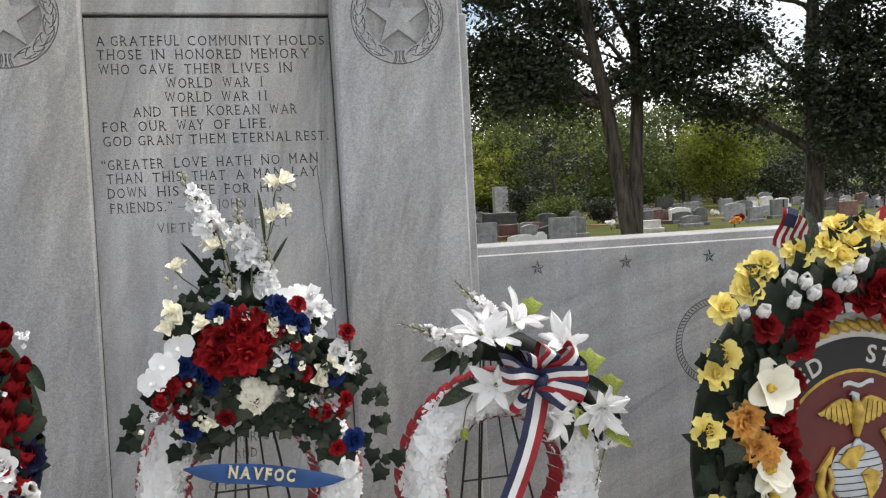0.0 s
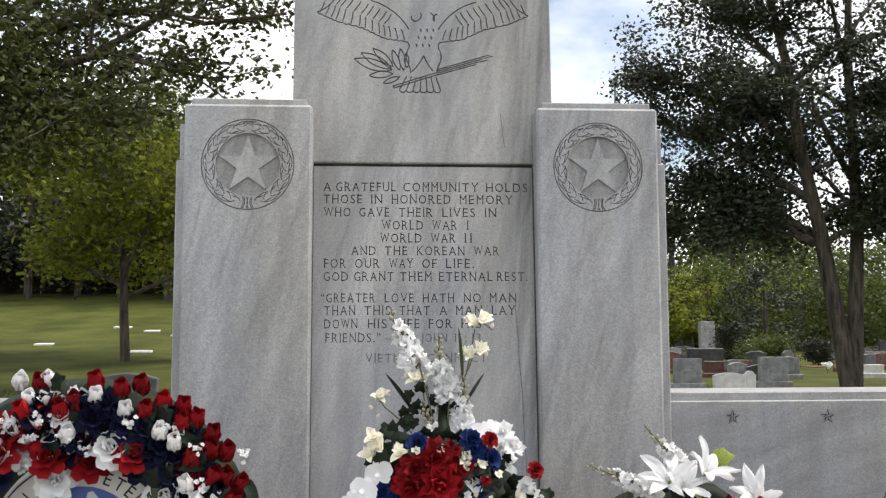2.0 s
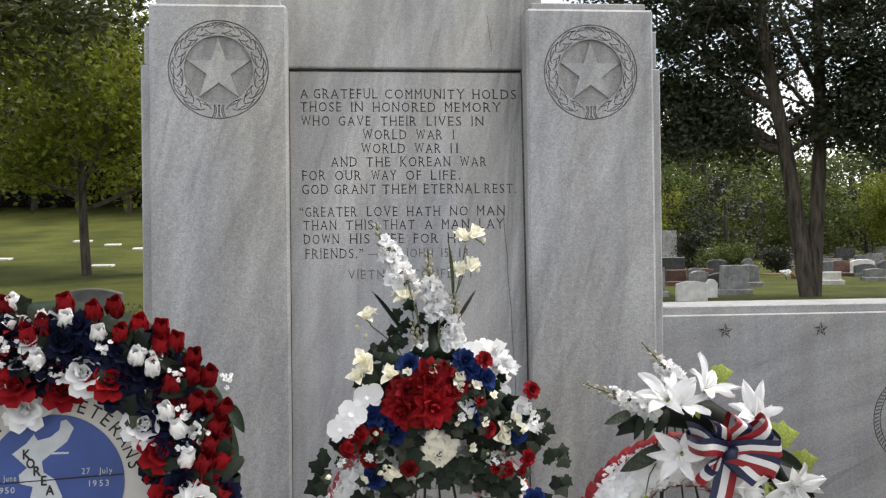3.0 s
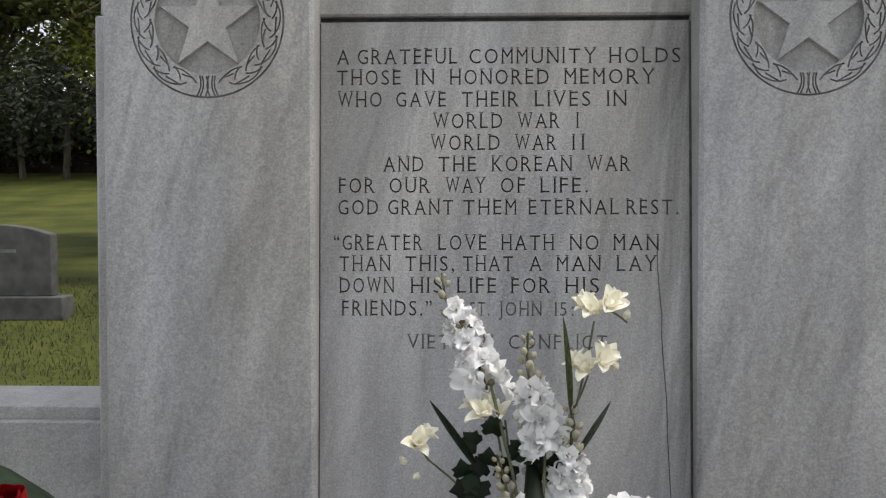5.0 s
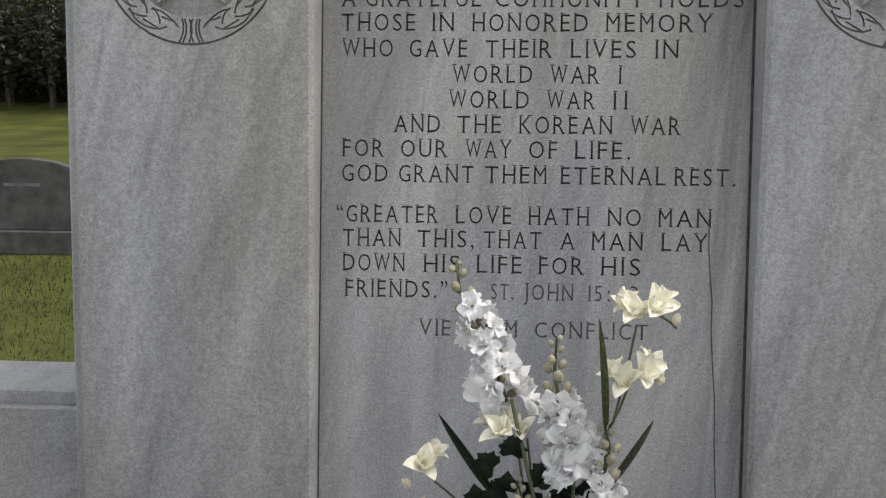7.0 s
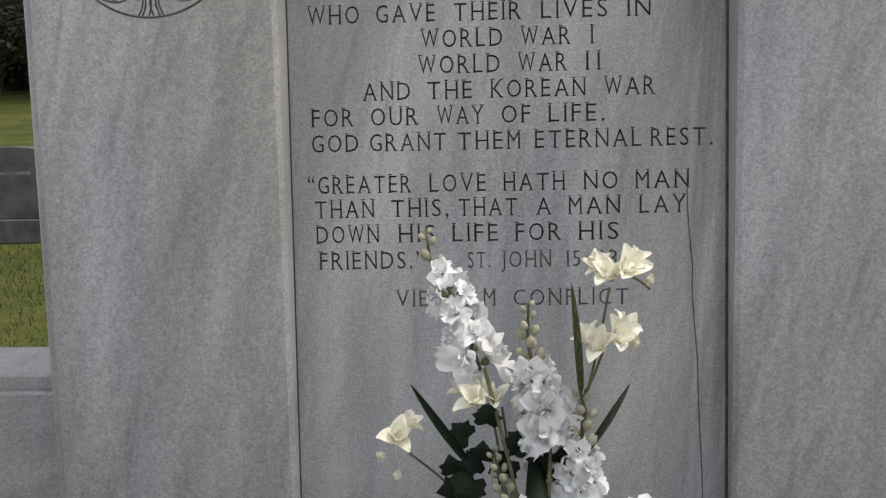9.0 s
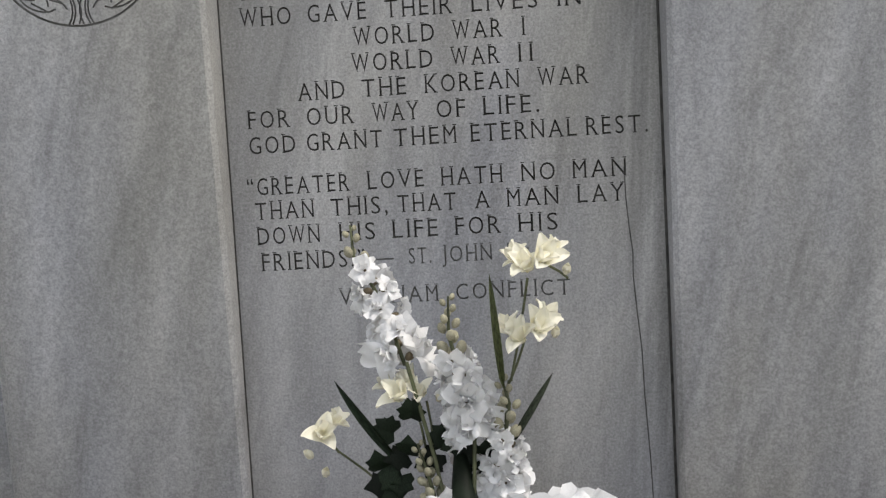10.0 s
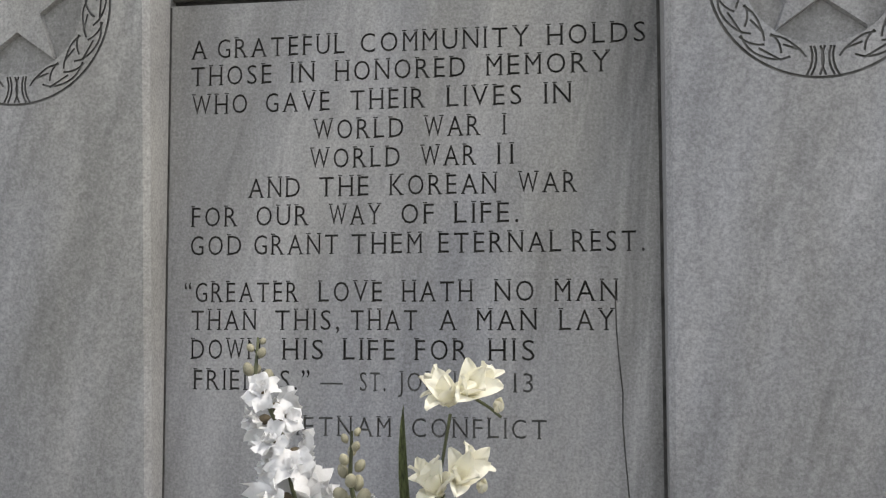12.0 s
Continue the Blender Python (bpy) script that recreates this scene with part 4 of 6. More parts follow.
# ---- wreath of white carnations with a red and blue spray ----
def make_spray_wreath():
    w = thing("spray_wreath", "white carnation wreath with red, white and blue spray", "wreath", pose(0.015, -0.55, 0.745))
    carnation_ring(w, 0.25, 0.062, 0.062, 32, 0.046, CARNATION_WHITE)
    pleats(w, 0.306, -0.012, 0.035, RED_RIBBON, 40, 0.006, 0.014)
    pleats(w, 0.186, -0.03, 0.045, RED_RIBBON, 26, 0.005, -0.018)
    reds = [(-0.002, 0.407), (-0.070, 0.452), (-0.017, 0.477), (-0.092, 0.396), (0.028, 0.439), (-0.04, 0.40), (-0.05, 0.43)]
    blues = [(-0.067, 0.514), (0.086, 0.522), (0.141, 0.469), (0.121, 0.372), (-0.105, 0.330), (-0.163, 0.378), (-0.164, 0.210), (0.276, 0.132), (0.231, 0.322), (-0.13, 0.355), (0.10, 0.50)]
    orchids = [(-0.178, 0.432), (-0.222, 0.385), (-0.252, 0.345), (0.137, 0.525), (0.165, 0.53)]
    whites = [(0.193, 0.534), (0.221, 0.497), (0.235, 0.397), (0.274, 0.363), (0.175, 0.471), (0.204, 0.449), (0.16, 0.52), (0.19, 0.50), (0.05, 0.43), (0.09, 0.41)]
    creams = [(-0.186, 0.528), (-0.115, 0.480), (0.059, 0.466), (0.188, 0.336), (-0.107, 0.228), (-0.198, 0.482), (0.178, 0.31), (-0.17, 0.50)]
    roses = [(-0.179, 0.260), (-0.161, 0.330), (0.196, 0.221), (0.257, 0.250), (0.148, 0.335), (0.272, 0.438), (0.101, 0.452), (-0.069, 0.234), (0.230, 0.117), (-0.217, 0.312), (0.141, 0.525), (-0.235, 0.29), (-0.2, 0.33)]
    ivy = [(-0.129, 0.553), (-0.173, 0.133), (-0.106, 0.155), (0.355, 0.174), (0.368, 0.040), (0.213, 0.169), (0.097, 0.201), (-0.133, 0.342), (-0.040, 0.323), (0.075, 0.322), (0.160, 0.274),
           (0.185, 0.371), (-0.070, 0.287), (0.118, 0.229), (0.308, 0.260), (0.048, 0.364), (-0.171, 0.470), (-0.302, 0.263), (0.312, 0.340), (0.122, 0.298), (-0.145, 0.56), (0.33, 0.1), (0.35, 0.22), (-0.31, 0.2)]
    # a mossy core that carries the spray
    core = Build().tube([(-0.27, 0.0, 0.27), (-0.17, -0.02, 0.36), (-0.04, -0.05, 0.41), (0.09, -0.05, 0.41), (0.2, -0.02, 0.36), (0.3, 0.0, 0.24)], [0.03, 0.055, 0.08, 0.08, 0.055, 0.03], 12)
    part("moss_core", core, FOLIAGE, w, smooth=True)
    part("spray_core", Build().tube([(0.01, -0.02, 0.42), (0.02, 0.03, 0.52), (0.015, 0.07, 0.60)], [0.05, 0.024, 0.01], 10), FOLIAGE, w, smooth=True)
    reds = [(-0.03 + 0.84 * (x + 0.03), 0.43 + 0.84 * (z - 0.43)) for x, z in reds]
    for i, (x, z) in enumerate(reds):
        bloom("peony", RED, w, (x, -0.14 - 0.02 * (i == 0), z), (0.5 * (x + 0.03) / 0.08, -1, 0.4 * (z - 0.43) / 0.05), 0.056 if i < 4 else 0.045)
    for x, z in blues:
        bloom("rose", BLUE, w, (x, -0.125, z), outward(x, z - 0.35), 0.030)
    for x, z in orchids:
        bloom("orchid", WHITE, w, (x, -0.125 if x < 0 else 0.02, z), (0.35 * (1 if x > 0 else -1), -1, 0.25), 0.042, spin=frnd.uniform(-25, 25))
    for x, z in whites:
        bloom("floret", WHITE, w, (x, 0.01 if z > 0.44 else -0.115, z - 0.01), outward(x, z - 0.35), 0.042)
    for x, z in creams:
        bloom("freesia", CREAM, w, (x, -0.125, z), outward(x, z - 0.35, 0.7, 0.3), 0.034)
    for x, z in roses:
        bloom("rose", RED, w, (x, -0.135, z), outward(x, z - 0.35), 0.022)
    for x, z in ((0.019, 0.269), (0.002, 0.309), (0.043, 0.276), (-0.012, 0.28), (0.03, 0.305), (0.05, 0.30), (-0.01, 0.255), (0.022, 0.245)):
        bloom("carnation", CREAM, w, (x, -0.115, z), outward(x, z - 0.28), 0.029, label="off-white ruffled bloom")
    for x, z in ivy:
        for k in range(3):
            a = frnd.uniform(0, 6.28)
            s = frnd.uniform(0.03, 0.052)
            px, pz, py = x + frnd.uniform(-0.025, 0.025), z + frnd.uniform(-0.025, 0.025), -0.09 - frnd.uniform(0, 0.035)
            leaf_to("ivy", FOLIAGE if frnd.random() < 0.6 else FOLIAGE_GREY, w, (px, py, pz), (px + s * math.cos(a), py - s * 0.3, pz + s * math.sin(a)))
    for k in range(110):
        a = frnd.uniform(0.1, 3.04)
        r = frnd.uniform(0.1, 0.33)
        x, z = r * math.cos(a), 0.36 + 0.6 * r * math.sin(a) - 0.10 * abs(math.cos(a))
        s = frnd.uniform(0.024, 0.042)
        leaf_to("ivy", FOLIAGE, w, (x, -0.09, z), (x + s * math.cos(a), -0.105 - s * 0.2, z + s * math.sin(a)))
    for k in range(55):
        x = frnd.uniform(-0.14, 0.3)
        z = 0.30 - 0.55 * abs(x) * frnd.uniform(0.6, 1.1) - frnd.uniform(0, 0.09)
        s = frnd.uniform(0.03, 0.052)
        a = frnd.uniform(3.6, 5.8)
        leaf_to("ivy", FOLIAGE if frnd.random() < 0.7 else FOLIAGE_GREY, w, (x, -0.112, z), (x + s * math.cos(a), -0.12 - s * 0.3, z + s * math.sin(a)))
    for k in range(46):
        a, r = frnd.uniform(0, 3.14), frnd.uniform(0.12, 0.30)
        x, z = r * math.cos(a), 0.33 + 0.72 * r * math.sin(a) - 0.12 * abs(math.cos(a))
        kind, mat, s = frnd.choice((("floret", WHITE, 0.016), ("floret", CREAM, 0.016), ("tulip", CREAM, 0.014), ("rose", RED, 0.014), ("bud", GREEN_BUD, 0.007)))
        bloom(kind, mat, w, (x, -0.15, z), outward(x, z - 0.3), s)
        leaf_to("ivy", FOLIAGE_GREY if k % 2 else FOLIAGE, w, (x, -0.145, z - 0.01), (x + 0.03 * math.cos(a * 5), -0.16, z - 0.01 + 0.03 * math.sin(a * 5)))
    # tall stalks; the last point of each runs into the core
    tall = 0.09
    flower_stalk(w, [(-0.142, 0.917), (-0.134, 0.873), (-0.092, 0.812), (-0.06, 0.722)], 0.215, 7, 12, 0.046, back=-0.035)
    flower_stalk(w, [(0.009, 0.824), (0.007, 0.769), (0.020, 0.713), (0.037, 0.620)], tall, 12, 16, 0.045, back=-0.004)
    flower_stalk(w, [(0.078, 0.706), (0.087, 0.670), (0.075, 0.599), (0.074, 0.52)], tall - 0.01, 12, 14, 0.045, back=-0.005)
    flower_stalk(w, [(-0.044, 0.622), (-0.026, 0.559), (-0.012, 0.47)], tall - 0.03, 15, 13, 0.04, back=-0.01)
    for pts in ([(-0.054, 0.735), (-0.02, 0.6), (0.01, 0.45)], [(0.037, 0.641), (0.03, 0.5)], [(0.074, 0.547), (0.05, 0.45)]):
        part("stem", Build().tube([(x, tall - 0.012 - 0.25 * (0.7 - z) * (z < 0.7), z) for x, z in pts], [0.0028] * len(pts), 6), STEM, w)
    for i, (x, z) in enumerate([(0.124, 0.866), (0.138, 0.876), (0.110, 0.766), (0.127, 0.780), (-0.063, 0.690), (-0.186, 0.640), (-0.034, 0.694)]):
        bloom("freesia", CREAM, w, (x, tall - 0.005, z - 0.012), (0.35 * (1 if i % 2 else -1), -0.75, 1.0 - 0.35 * (i % 2)), 0.032 if i < 6 else 0.023)
        bloom("freesia", CREAM, w, (x + 0.010 * (1 if i % 2 else -1), tall + 0.014, z - 0.004), (0.7 * (1 if i % 2 else -1), -0.3, 0.9), 0.026)
    for x, z in [(0.173, 0.855), (0.153, 0.767), (-0.011, 0.681), (0.004, 0.685), (-0.198, 0.605), (-0.184, 0.576)]:
        bloom("tulip", CREAM, w, (x, tall - 0.005, z - 0.008), (frnd.uniform(-0.6, 0.6), -0.5, 0.8), 0.0125, name="bud", spin=0)
    for x, z, x2, z2 in ((0.121, 0.845, 0.091, 0.70), (0.177, 0.842, 0.15, 0.862), (0.113, 0.757, 0.085, 0.69), (-0.05, 0.68, -0.034, 0.6), (-0.03, 0.675, -0.024, 0.6), (-0.183, 0.63, -0.16, 0.604), (-0.16, 0.604, -0.097, 0.550), (-0.097, 0.55, -0.05, 0.48), (0.088, 0.70, 0.055, 0.5)):
        part("stem", Build().tube([(x, tall - 0.003, z), ((x + x2) / 2 + 0.002, tall - 0.004, (z + z2) / 2), (x2, tall - 0.006, z2)], [0.0018, 0.0018, 0.002], 6), STEM, w)
    for (x, z), (x2, z2), mat in (((-0.162, 0.713), (-0.074, 0.59), FOLIAGE), ((0.068, 0.859), (0.080, 0.69), BLADE_GREEN), ((0.152, 0.712), (0.086, 0.61), FOLIAGE_GREY)):
        leaf_to("lance", mat, w, (x2, tall - 0.012, z2), (x, tall - 0.005, z), fat=0.26 if mat is not BLADE_GREEN else 0.19)
    for x, z in [(-0.052, 0.654), (-0.078, 0.634), (0.001, 0.621), (-0.071, 0.571), (0.020, 0.579), (-0.091, 0.561), (0.02, 0.62), (-0.02, 0.60), (-0.06, 0.60), (0.05, 0.59), (-0.10, 0.58), (0.03, 0.56)]:
        for k in range(2):
            a = frnd.uniform(0, 6.28)
            leaf_to("ivy", FOLIAGE, w, (x, tall - 0.015, z), (x + 0.034 * math.cos(a), tall - 0.03, z + 0.034 * math.sin(a)))
    # blue banner across the ring
    pts = [(-0.19 + 0.04 * i, -0.118 - 0.012 * math.sin(i * 0.9) - 0.012 * math.sin(math.pi * i / 11), 0.100 - 0.0075 * i) for i in range(12)]
    widths = [0.004, 0.034, 0.05, 0.056, 0.058, 0.058, 0.058, 0.058, 0.054, 0.046, 0.03, 0.004]
    b = Build()
    b.add([q for (x, y, z), wd in zip(pts, widths) for q in ((x, y, z - wd / 2), (x, y - 0.005, z), (x, y, z + wd / 2))],
          [f for i in range(11) for f in ((3 * i, 3 * i + 3, 3 * i + 4, 3 * i + 1), (3 * i + 1, 3 * i + 4, 3 * i + 5, 3 * i + 2))])
    banner = part("banner", b, material("blue_satin_banner", (0.011, 0.07, 0.24), 0.35, vary=0.15, scale=10, fine=500, bump=0.1), w, "bright blue satin banner with gold capitals", smooth=True)
    gold = material("pale_gold_lettering", (0.62, 0.55, 0.34), 0.5, vary=0.15, scale=60)
    cap = Build()
    line_of_text(cap, "NAVFOC", -0.075, 0.105, 0, 0.033, -0.001, 0.001, serif=True, thin=-0.045)
    part("lettering", cap, gold, banner, m=pose(0, -0.149, 0.058, 0, 10.6, 0))
    return w


make_spray_wreath()
easel("black wire easel that carries the spray wreath", 0.015, -0.48, 0.745, 1.12)


# ---- white wreath with lilies and a tricolour bow ----
def make_lily_wreath():
    w = thing("lily_wreath", "white carnation wreath with lilies and tricolour bow", "wreath", pose(0.785, -0.5, 0.67))
    carnation_ring(w, 0.258, 0.065, 0.062, 32, 0.047, CARNATION_WHITE)
    pleats(w, 0.317, -0.012, 0.035, RED_RIBBON, 40, 0.006, 0.016)
    pleats(w, 0.19, -0.03, 0.045, RED_RIBBON, 26, 0.005, -0.018)
    for i, (x, z) in enumerate([(0.027, 0.490), (-0.080, 0.465), (0.155, 0.385), (-0.040, 0.310), (0.137, 0.202), (0.306, 0.205), (-0.045, 0.445), (0.185, 0.415), (0.29, 0.225)]):
        bloom("lily", WHITE, w, (x, -0.10, z - 0.01), (0.8 * math.sin(3.1 * i + 0.6), -0.75, 0.85 if i in (0, 1, 6, 7) else 0.2 * math.cos(2 * i)), 0.083, label="large white silk lily")
        bloom("bud", LIME, w, (x, -0.112, z - 0.004), (0, -0.9, 0.5), 0.010, name="throat")
    core = Build().tube([(-0.2, -0.02, 0.36), (-0.08, -0.03, 0.41), (0.06, -0.03, 0.40), (0.2, -0.03, 0.31), (0.30, -0.02, 0.18), (0.31, -0.02, 0.05)], [0.015, 0.04, 0.05, 0.045, 0.03, 0.012], 10)
    part("moss_core", core, FOLIAGE, w, smooth=True)
    flower_stalk(w, [(-0.318, 0.510), (-0.226, 0.473), (-0.104, 0.426)], -0.06, 9, 13, 0.038)
    flower_stalk(w, [(-0.132, 0.621), (-0.090, 0.576), (-0.020, 0.50)], -0.03, 8, 9, 0.034)
    flower_stalk(w, [(0.286, -0.054), (0.319, 0.058), (0.372, 0.115), (0.30, 0.2)], -0.075, 8, 12, 0.032)
    for (x, z), (x2, z2), mat in (((-0.09, 0.315), (-0.225, 0.255), FOLIAGE_GREY), ((-0.18, 0.42), (-0.27, 0.395), FOLIAGE_GREY), ((-0.16, 0.40), (-0.235, 0.36), FOLIAGE), ((-0.15, 0.41), (-0.18, 0.345), FOLIAGE),
                                  ((-0.12, 0.41), (-0.15, 0.34), FOLIAGE_GREY), ((-0.07, 0.43), (-0.11, 0.36), FOLIAGE), ((0.20, 0.21), (0.165, 0.075), FOLIAGE), ((0.24, 0.2), (0.305, 0.09), FOLIAGE),
                                  ((0.23, 0.2), (0.25, 0.10), LIME), ((0.22, 0.30), (0.34, 0.24), FOLIAGE), ((0.33, 0.2), (0.37, 0.15), FOLIAGE), ((-0.02, 0.47), (0.02, 0.40), LIME), ((0.32, 0.12), (0.41, 0.06), LIME)):
        leaf_to("lance", mat, w, (x, -0.07, z), (x2, -0.10, z2), fat=0.95)
    for x, z, s in ((0.27, 0.33, 0.085), (0.345, 0.25, 0.07), (0.09, 0.52, 0.06)):
        leaf_to("ivy", LIME, w, (x, -0.03, z), (x + s, -0.04, z + 0.01), name="leaf")
    bloom("tulip", LIME, w, (-0.141, -0.08, 0.18), (0.05, -0.15, -1), 0.024, name="bud", spin=0)
    part("stem", Build().tube([(-0.141, -0.08, 0.18), (-0.13, -0.085, 0.24), (-0.1, -0.06, 0.27)], [0.002] * 3, 6), STEM, w)
    bow(w, (0.078, -0.12, 0.318), 0.135, 0.062)
    for k, (x1, z1, flip) in enumerate(((-0.055, -0.14, False),)):
        pts = [Vector((0.098 + (x1 - 0.098) * t + 0.012 * math.sin(4 * t + k), -0.125 + 0.01 * k - 0.018 * math.sin(3 * t), 0.312 + (z1 - 0.312) * t)) for t in [i / 8 for i in range(9)]]
        striped(w, pts, (-1, 0.12, 0.32), 0.066, flip)
    return w


make_lily_wreath()
easel("black wire easel behind the lily wreath", 0.785, -0.43, 0.67, 1.05)


def cover_ring(parent, r, half, stretch=(1, 1)):
    b = Build()
    b.tube([(r * math.cos(2 * math.pi * i / 40) * stretch[0], 0.0, r * math.sin(2 * math.pi * i / 40) * stretch[1]) for i in range(41)], [half] * 41, 10, caps=False)
    part("straw_ring", b, FOLIAGE, parent, smooth=True)


# ---- wreath of red, white and navy roses round a painted map disc ----
SIGN_WHITE = material("painted_white_board", (0.52, 0.51, 0.485), 0.5, vary=0.05, scale=10, fine=200, bump=0.05)
SIGN_BLUE = material("painted_blue_board", (0.032, 0.07, 0.25), 0.45, vary=0.08, scale=10, fine=200, bump=0.05)
SIGN_RED = material("painted_dark_red_board", (0.095, 0.010, 0.009), 0.45, vary=0.1, scale=10, fine=200, bump=0.05)
SIGN_BLACK = material("black_paint", (0.008, 0.008, 0.009), 0.6, vary=0.1, scale=10, fine=200, bump=0.05)
SIGN_GOLD = material("gold_paint", (0.50, 0.33, 0.055), 0.45, 0.0, vary=0.2, scale=30, fine=200, bump=0.2)
SIGN_PALE = material("pale_grey_paint", (0.46, 0.49, 0.52), 0.5, vary=0.06, scale=20, fine=200, bump=0.05)


def make_map_wreath():
    w = thing("map_wreath", "red, white and navy rose wreath round a map disc", "wreath", pose(-0.963, -0.75, 0.999))
    cover_ring(w, 0.36, 0.10)
    sign = part("sign_disc", Build().prism(disc_of(0.247, 64), -0.045, -0.03), SIGN_WHITE, w, "round white board with a blue map field")
    part("rim_line", Build().stroke(ring_line(0.240, 64), 0.004, -0.0462, -0.045), SIGN_BLACK, sign)
    part("blue_field", Build().prism(disc_of(0.172, 64), -0.0475, -0.046), SIGN_BLUE, sign)
    curved_text(sign, "KOREAN WAR VETERANS", [186 - 9.7 * i for i in range(19)], 0.185, 0.037, -0.0465, SIGN_BLACK)
    shore = [(0.035, 0.180), (0.055, 0.155), (0.035, 0.115), (-0.005, 0.085), (-0.035, 0.062), (-0.03, 0.03), (0.0, 0.01), (0.02, -0.04), (0.018, -0.08), (-0.01, -0.105), (-0.06, -0.10), (-0.07, -0.05),
             (-0.06, -0.01), (-0.095, 0.0), (-0.098, 0.025), (-0.075, 0.045), (-0.10, 0.07), (-0.115, 0.085), (-0.075, 0.115), (-0.055, 0.14), (-0.045, 0.122), (-0.01, 0.130), (0.015, 0.15), (0.02, 0.175)]
    part("map", Build().prism(shore[::-1], -0.0492, -0.047), SIGN_PALE, sign, "pale land shape", m=Matrix.Diagonal((0.89, 1, 0.89, 1)))
    for ch, x, z in (("K", -0.088, 0.07), ("O", -0.078, 0.044), ("R", -0.06, 0.022), ("E", -0.042, -0.006), ("A", -0.026, -0.034)):
        plain_text(sign, ch, x * 0.89, x * 0.89 + 0.023, z * 0.89, 0.025, -0.05, SIGN_BLACK, thin=-0.035)
    part("parallel", Build().stroke([(-0.168, 0.0), (0.168, 0.016)], 0.003, -0.0495, -0.0475), SIGN_BLACK, sign)
    for text, x0, x1, z in (("27 July", 0.075, 0.16, 0.022), ("1953", 0.095, 0.15, -0.014), ("25 June", -0.17, -0.105, 0.008), ("1950", -0.16, -0.11, -0.026)):
        plain_text(sign, text, x0 * 0.89, x1 * 0.89, z * 0.89, 0.016, -0.0485, SIGN_PALE)
    part("caption_bar", Build().box(-0.02, 0.035, -0.0485, -0.0475, 0.072, 0.077), SIGN_PALE, sign)
    tulips = [(0.116, 0.437), (0.164, 0.447), (0.047, 0.459), (-0.032, 0.381), (0.002, 0.404), (0.226, 0.400), (0.182, 0.377), (0.276, 0.385), (0.275, 0.343), (0.313, 0.350), (0.356, 0.306), (0.355, 0.264),
              (0.307, 0.244), (0.396, 0.256), (0.364, 0.189), (0.394, 0.185), (0.435, 0.162), (0.414, 0.120), (0.430, 0.087), (0.402, 0.077), (0.384, 0.027), (0.429, 0.033), (-0.095, 0.454), (0.427, -0.067), (0.377, -0.097), (0.417, -0.137)]
    roses = [(0.154, 0.262), (-0.070, 0.253), (0.033, 0.233), (0.265, 0.081), (0.289, -0.034), (-0.183, 0.263), (-0.323, 0.233), (-0.453, 0.143)]
    whites = [(0.050, 0.431), (0.135, 0.391), (0.227, 0.330), (0.267, 0.301), (0.309, 0.184), (0.342, 0.136), (0.343, 0.057), (-0.068, 0.474), (-0.027, 0.328), (-0.123, 0.423), (-0.173, 0.473), (-0.243, 0.423)]
    open_whites = [(0.098, 0.280), (-0.059, 0.190), (0.236, 0.146), (0.365, -0.041), (-0.243, 0.263), (-0.403, 0.183), (-0.523, 0.003)]
    navies = [(0.082, 0.396), (0.080, 0.333), (0.126, 0.325), (0.184, 0.331), (-0.023, 0.266), (0.197, 0.225), (0.244, 0.210), (0.310, 0.101), (0.424, -0.032), (-0.074, 0.323), (0.195, 0.268), (0.047, 0.355),
              (0.137, 0.353), (0.217, 0.283), (0.167, 0.223), (0.277, 0.143), (-0.103, 0.373), (0.017, 0.303), (0.327, 0.003), (0.277, -0.097)]
    breath = [(0.245, 0.351), (0.151, 0.353), (0.321, 0.272), (0.336, 0.186), (0.380, 0.150), (0.341, 0.093), (0.434, 0.255), (0.034, 0.282), (-0.014, 0.325), (-0.073, 0.363), (-0.103, 0.303), (-0.163, 0.343)]

    def deep(x, z):
        d = (math.hypot(x, z) - 0.36) / 0.14
        return -0.06 - 0.06 * max(0, 1 - d * d)

    for x, z in tulips:
        d = math.hypot(x, z)
        bloom("tulip", RED, w, (x * 0.955, deep(x, z) + 0.012, z * 0.915), (0.45 * x / d, -0.62, 0.82), 0.049, name="rosebud")
    for x, z in roses:
        bloom("rose", RED, w, (x, deep(x, z) - 0.01, z), outward(x, z), 0.045)
    for x, z in whites:
        bloom("tulip", WHITE, w, (x * 0.97, deep(x, z), z * 0.93 - 0.01), (frnd.uniform(-0.4, 0.4), -0.7, 0.8), 0.043, name="rosebud")
    for x, z in open_whites:
        bloom("rose", WHITE, w, (x, deep(x, z) - 0.01, z), outward(x, z, 0.3), 0.048)
    for x, z in navies:
        bloom("rose", NAVY, w, (x, deep(x, z) + 0.005, z), outward(x, z), 0.040)
    # the part towards the lawn is strewn with small striped, white and navy blooms, like the rest of the ring
    for i in range(190):
        a = radians(92 + 255 * (i + frnd.random()) / 190)
        r = frnd.uniform(0.26, 0.445)
        x, z = r * math.cos(a), r * math.sin(a)
        kind, mat, s = frnd.choice((("rose", NAVY, 0.04), ("tulip", RED, 0.044), ("rose", WHITE, 0.03), ("floret", WHITE, 0.03), ("tulip", WHITE, 0.04), ("rose", RED, 0.03), ("striped", WHITE, 0.036), ("striped", WHITE, 0.032), ("floret", WHITE, 0.024)))
        bloom(kind, mat, w, (x, deep(x, z), z), outward(x, z, 0.6, 0.3), s)
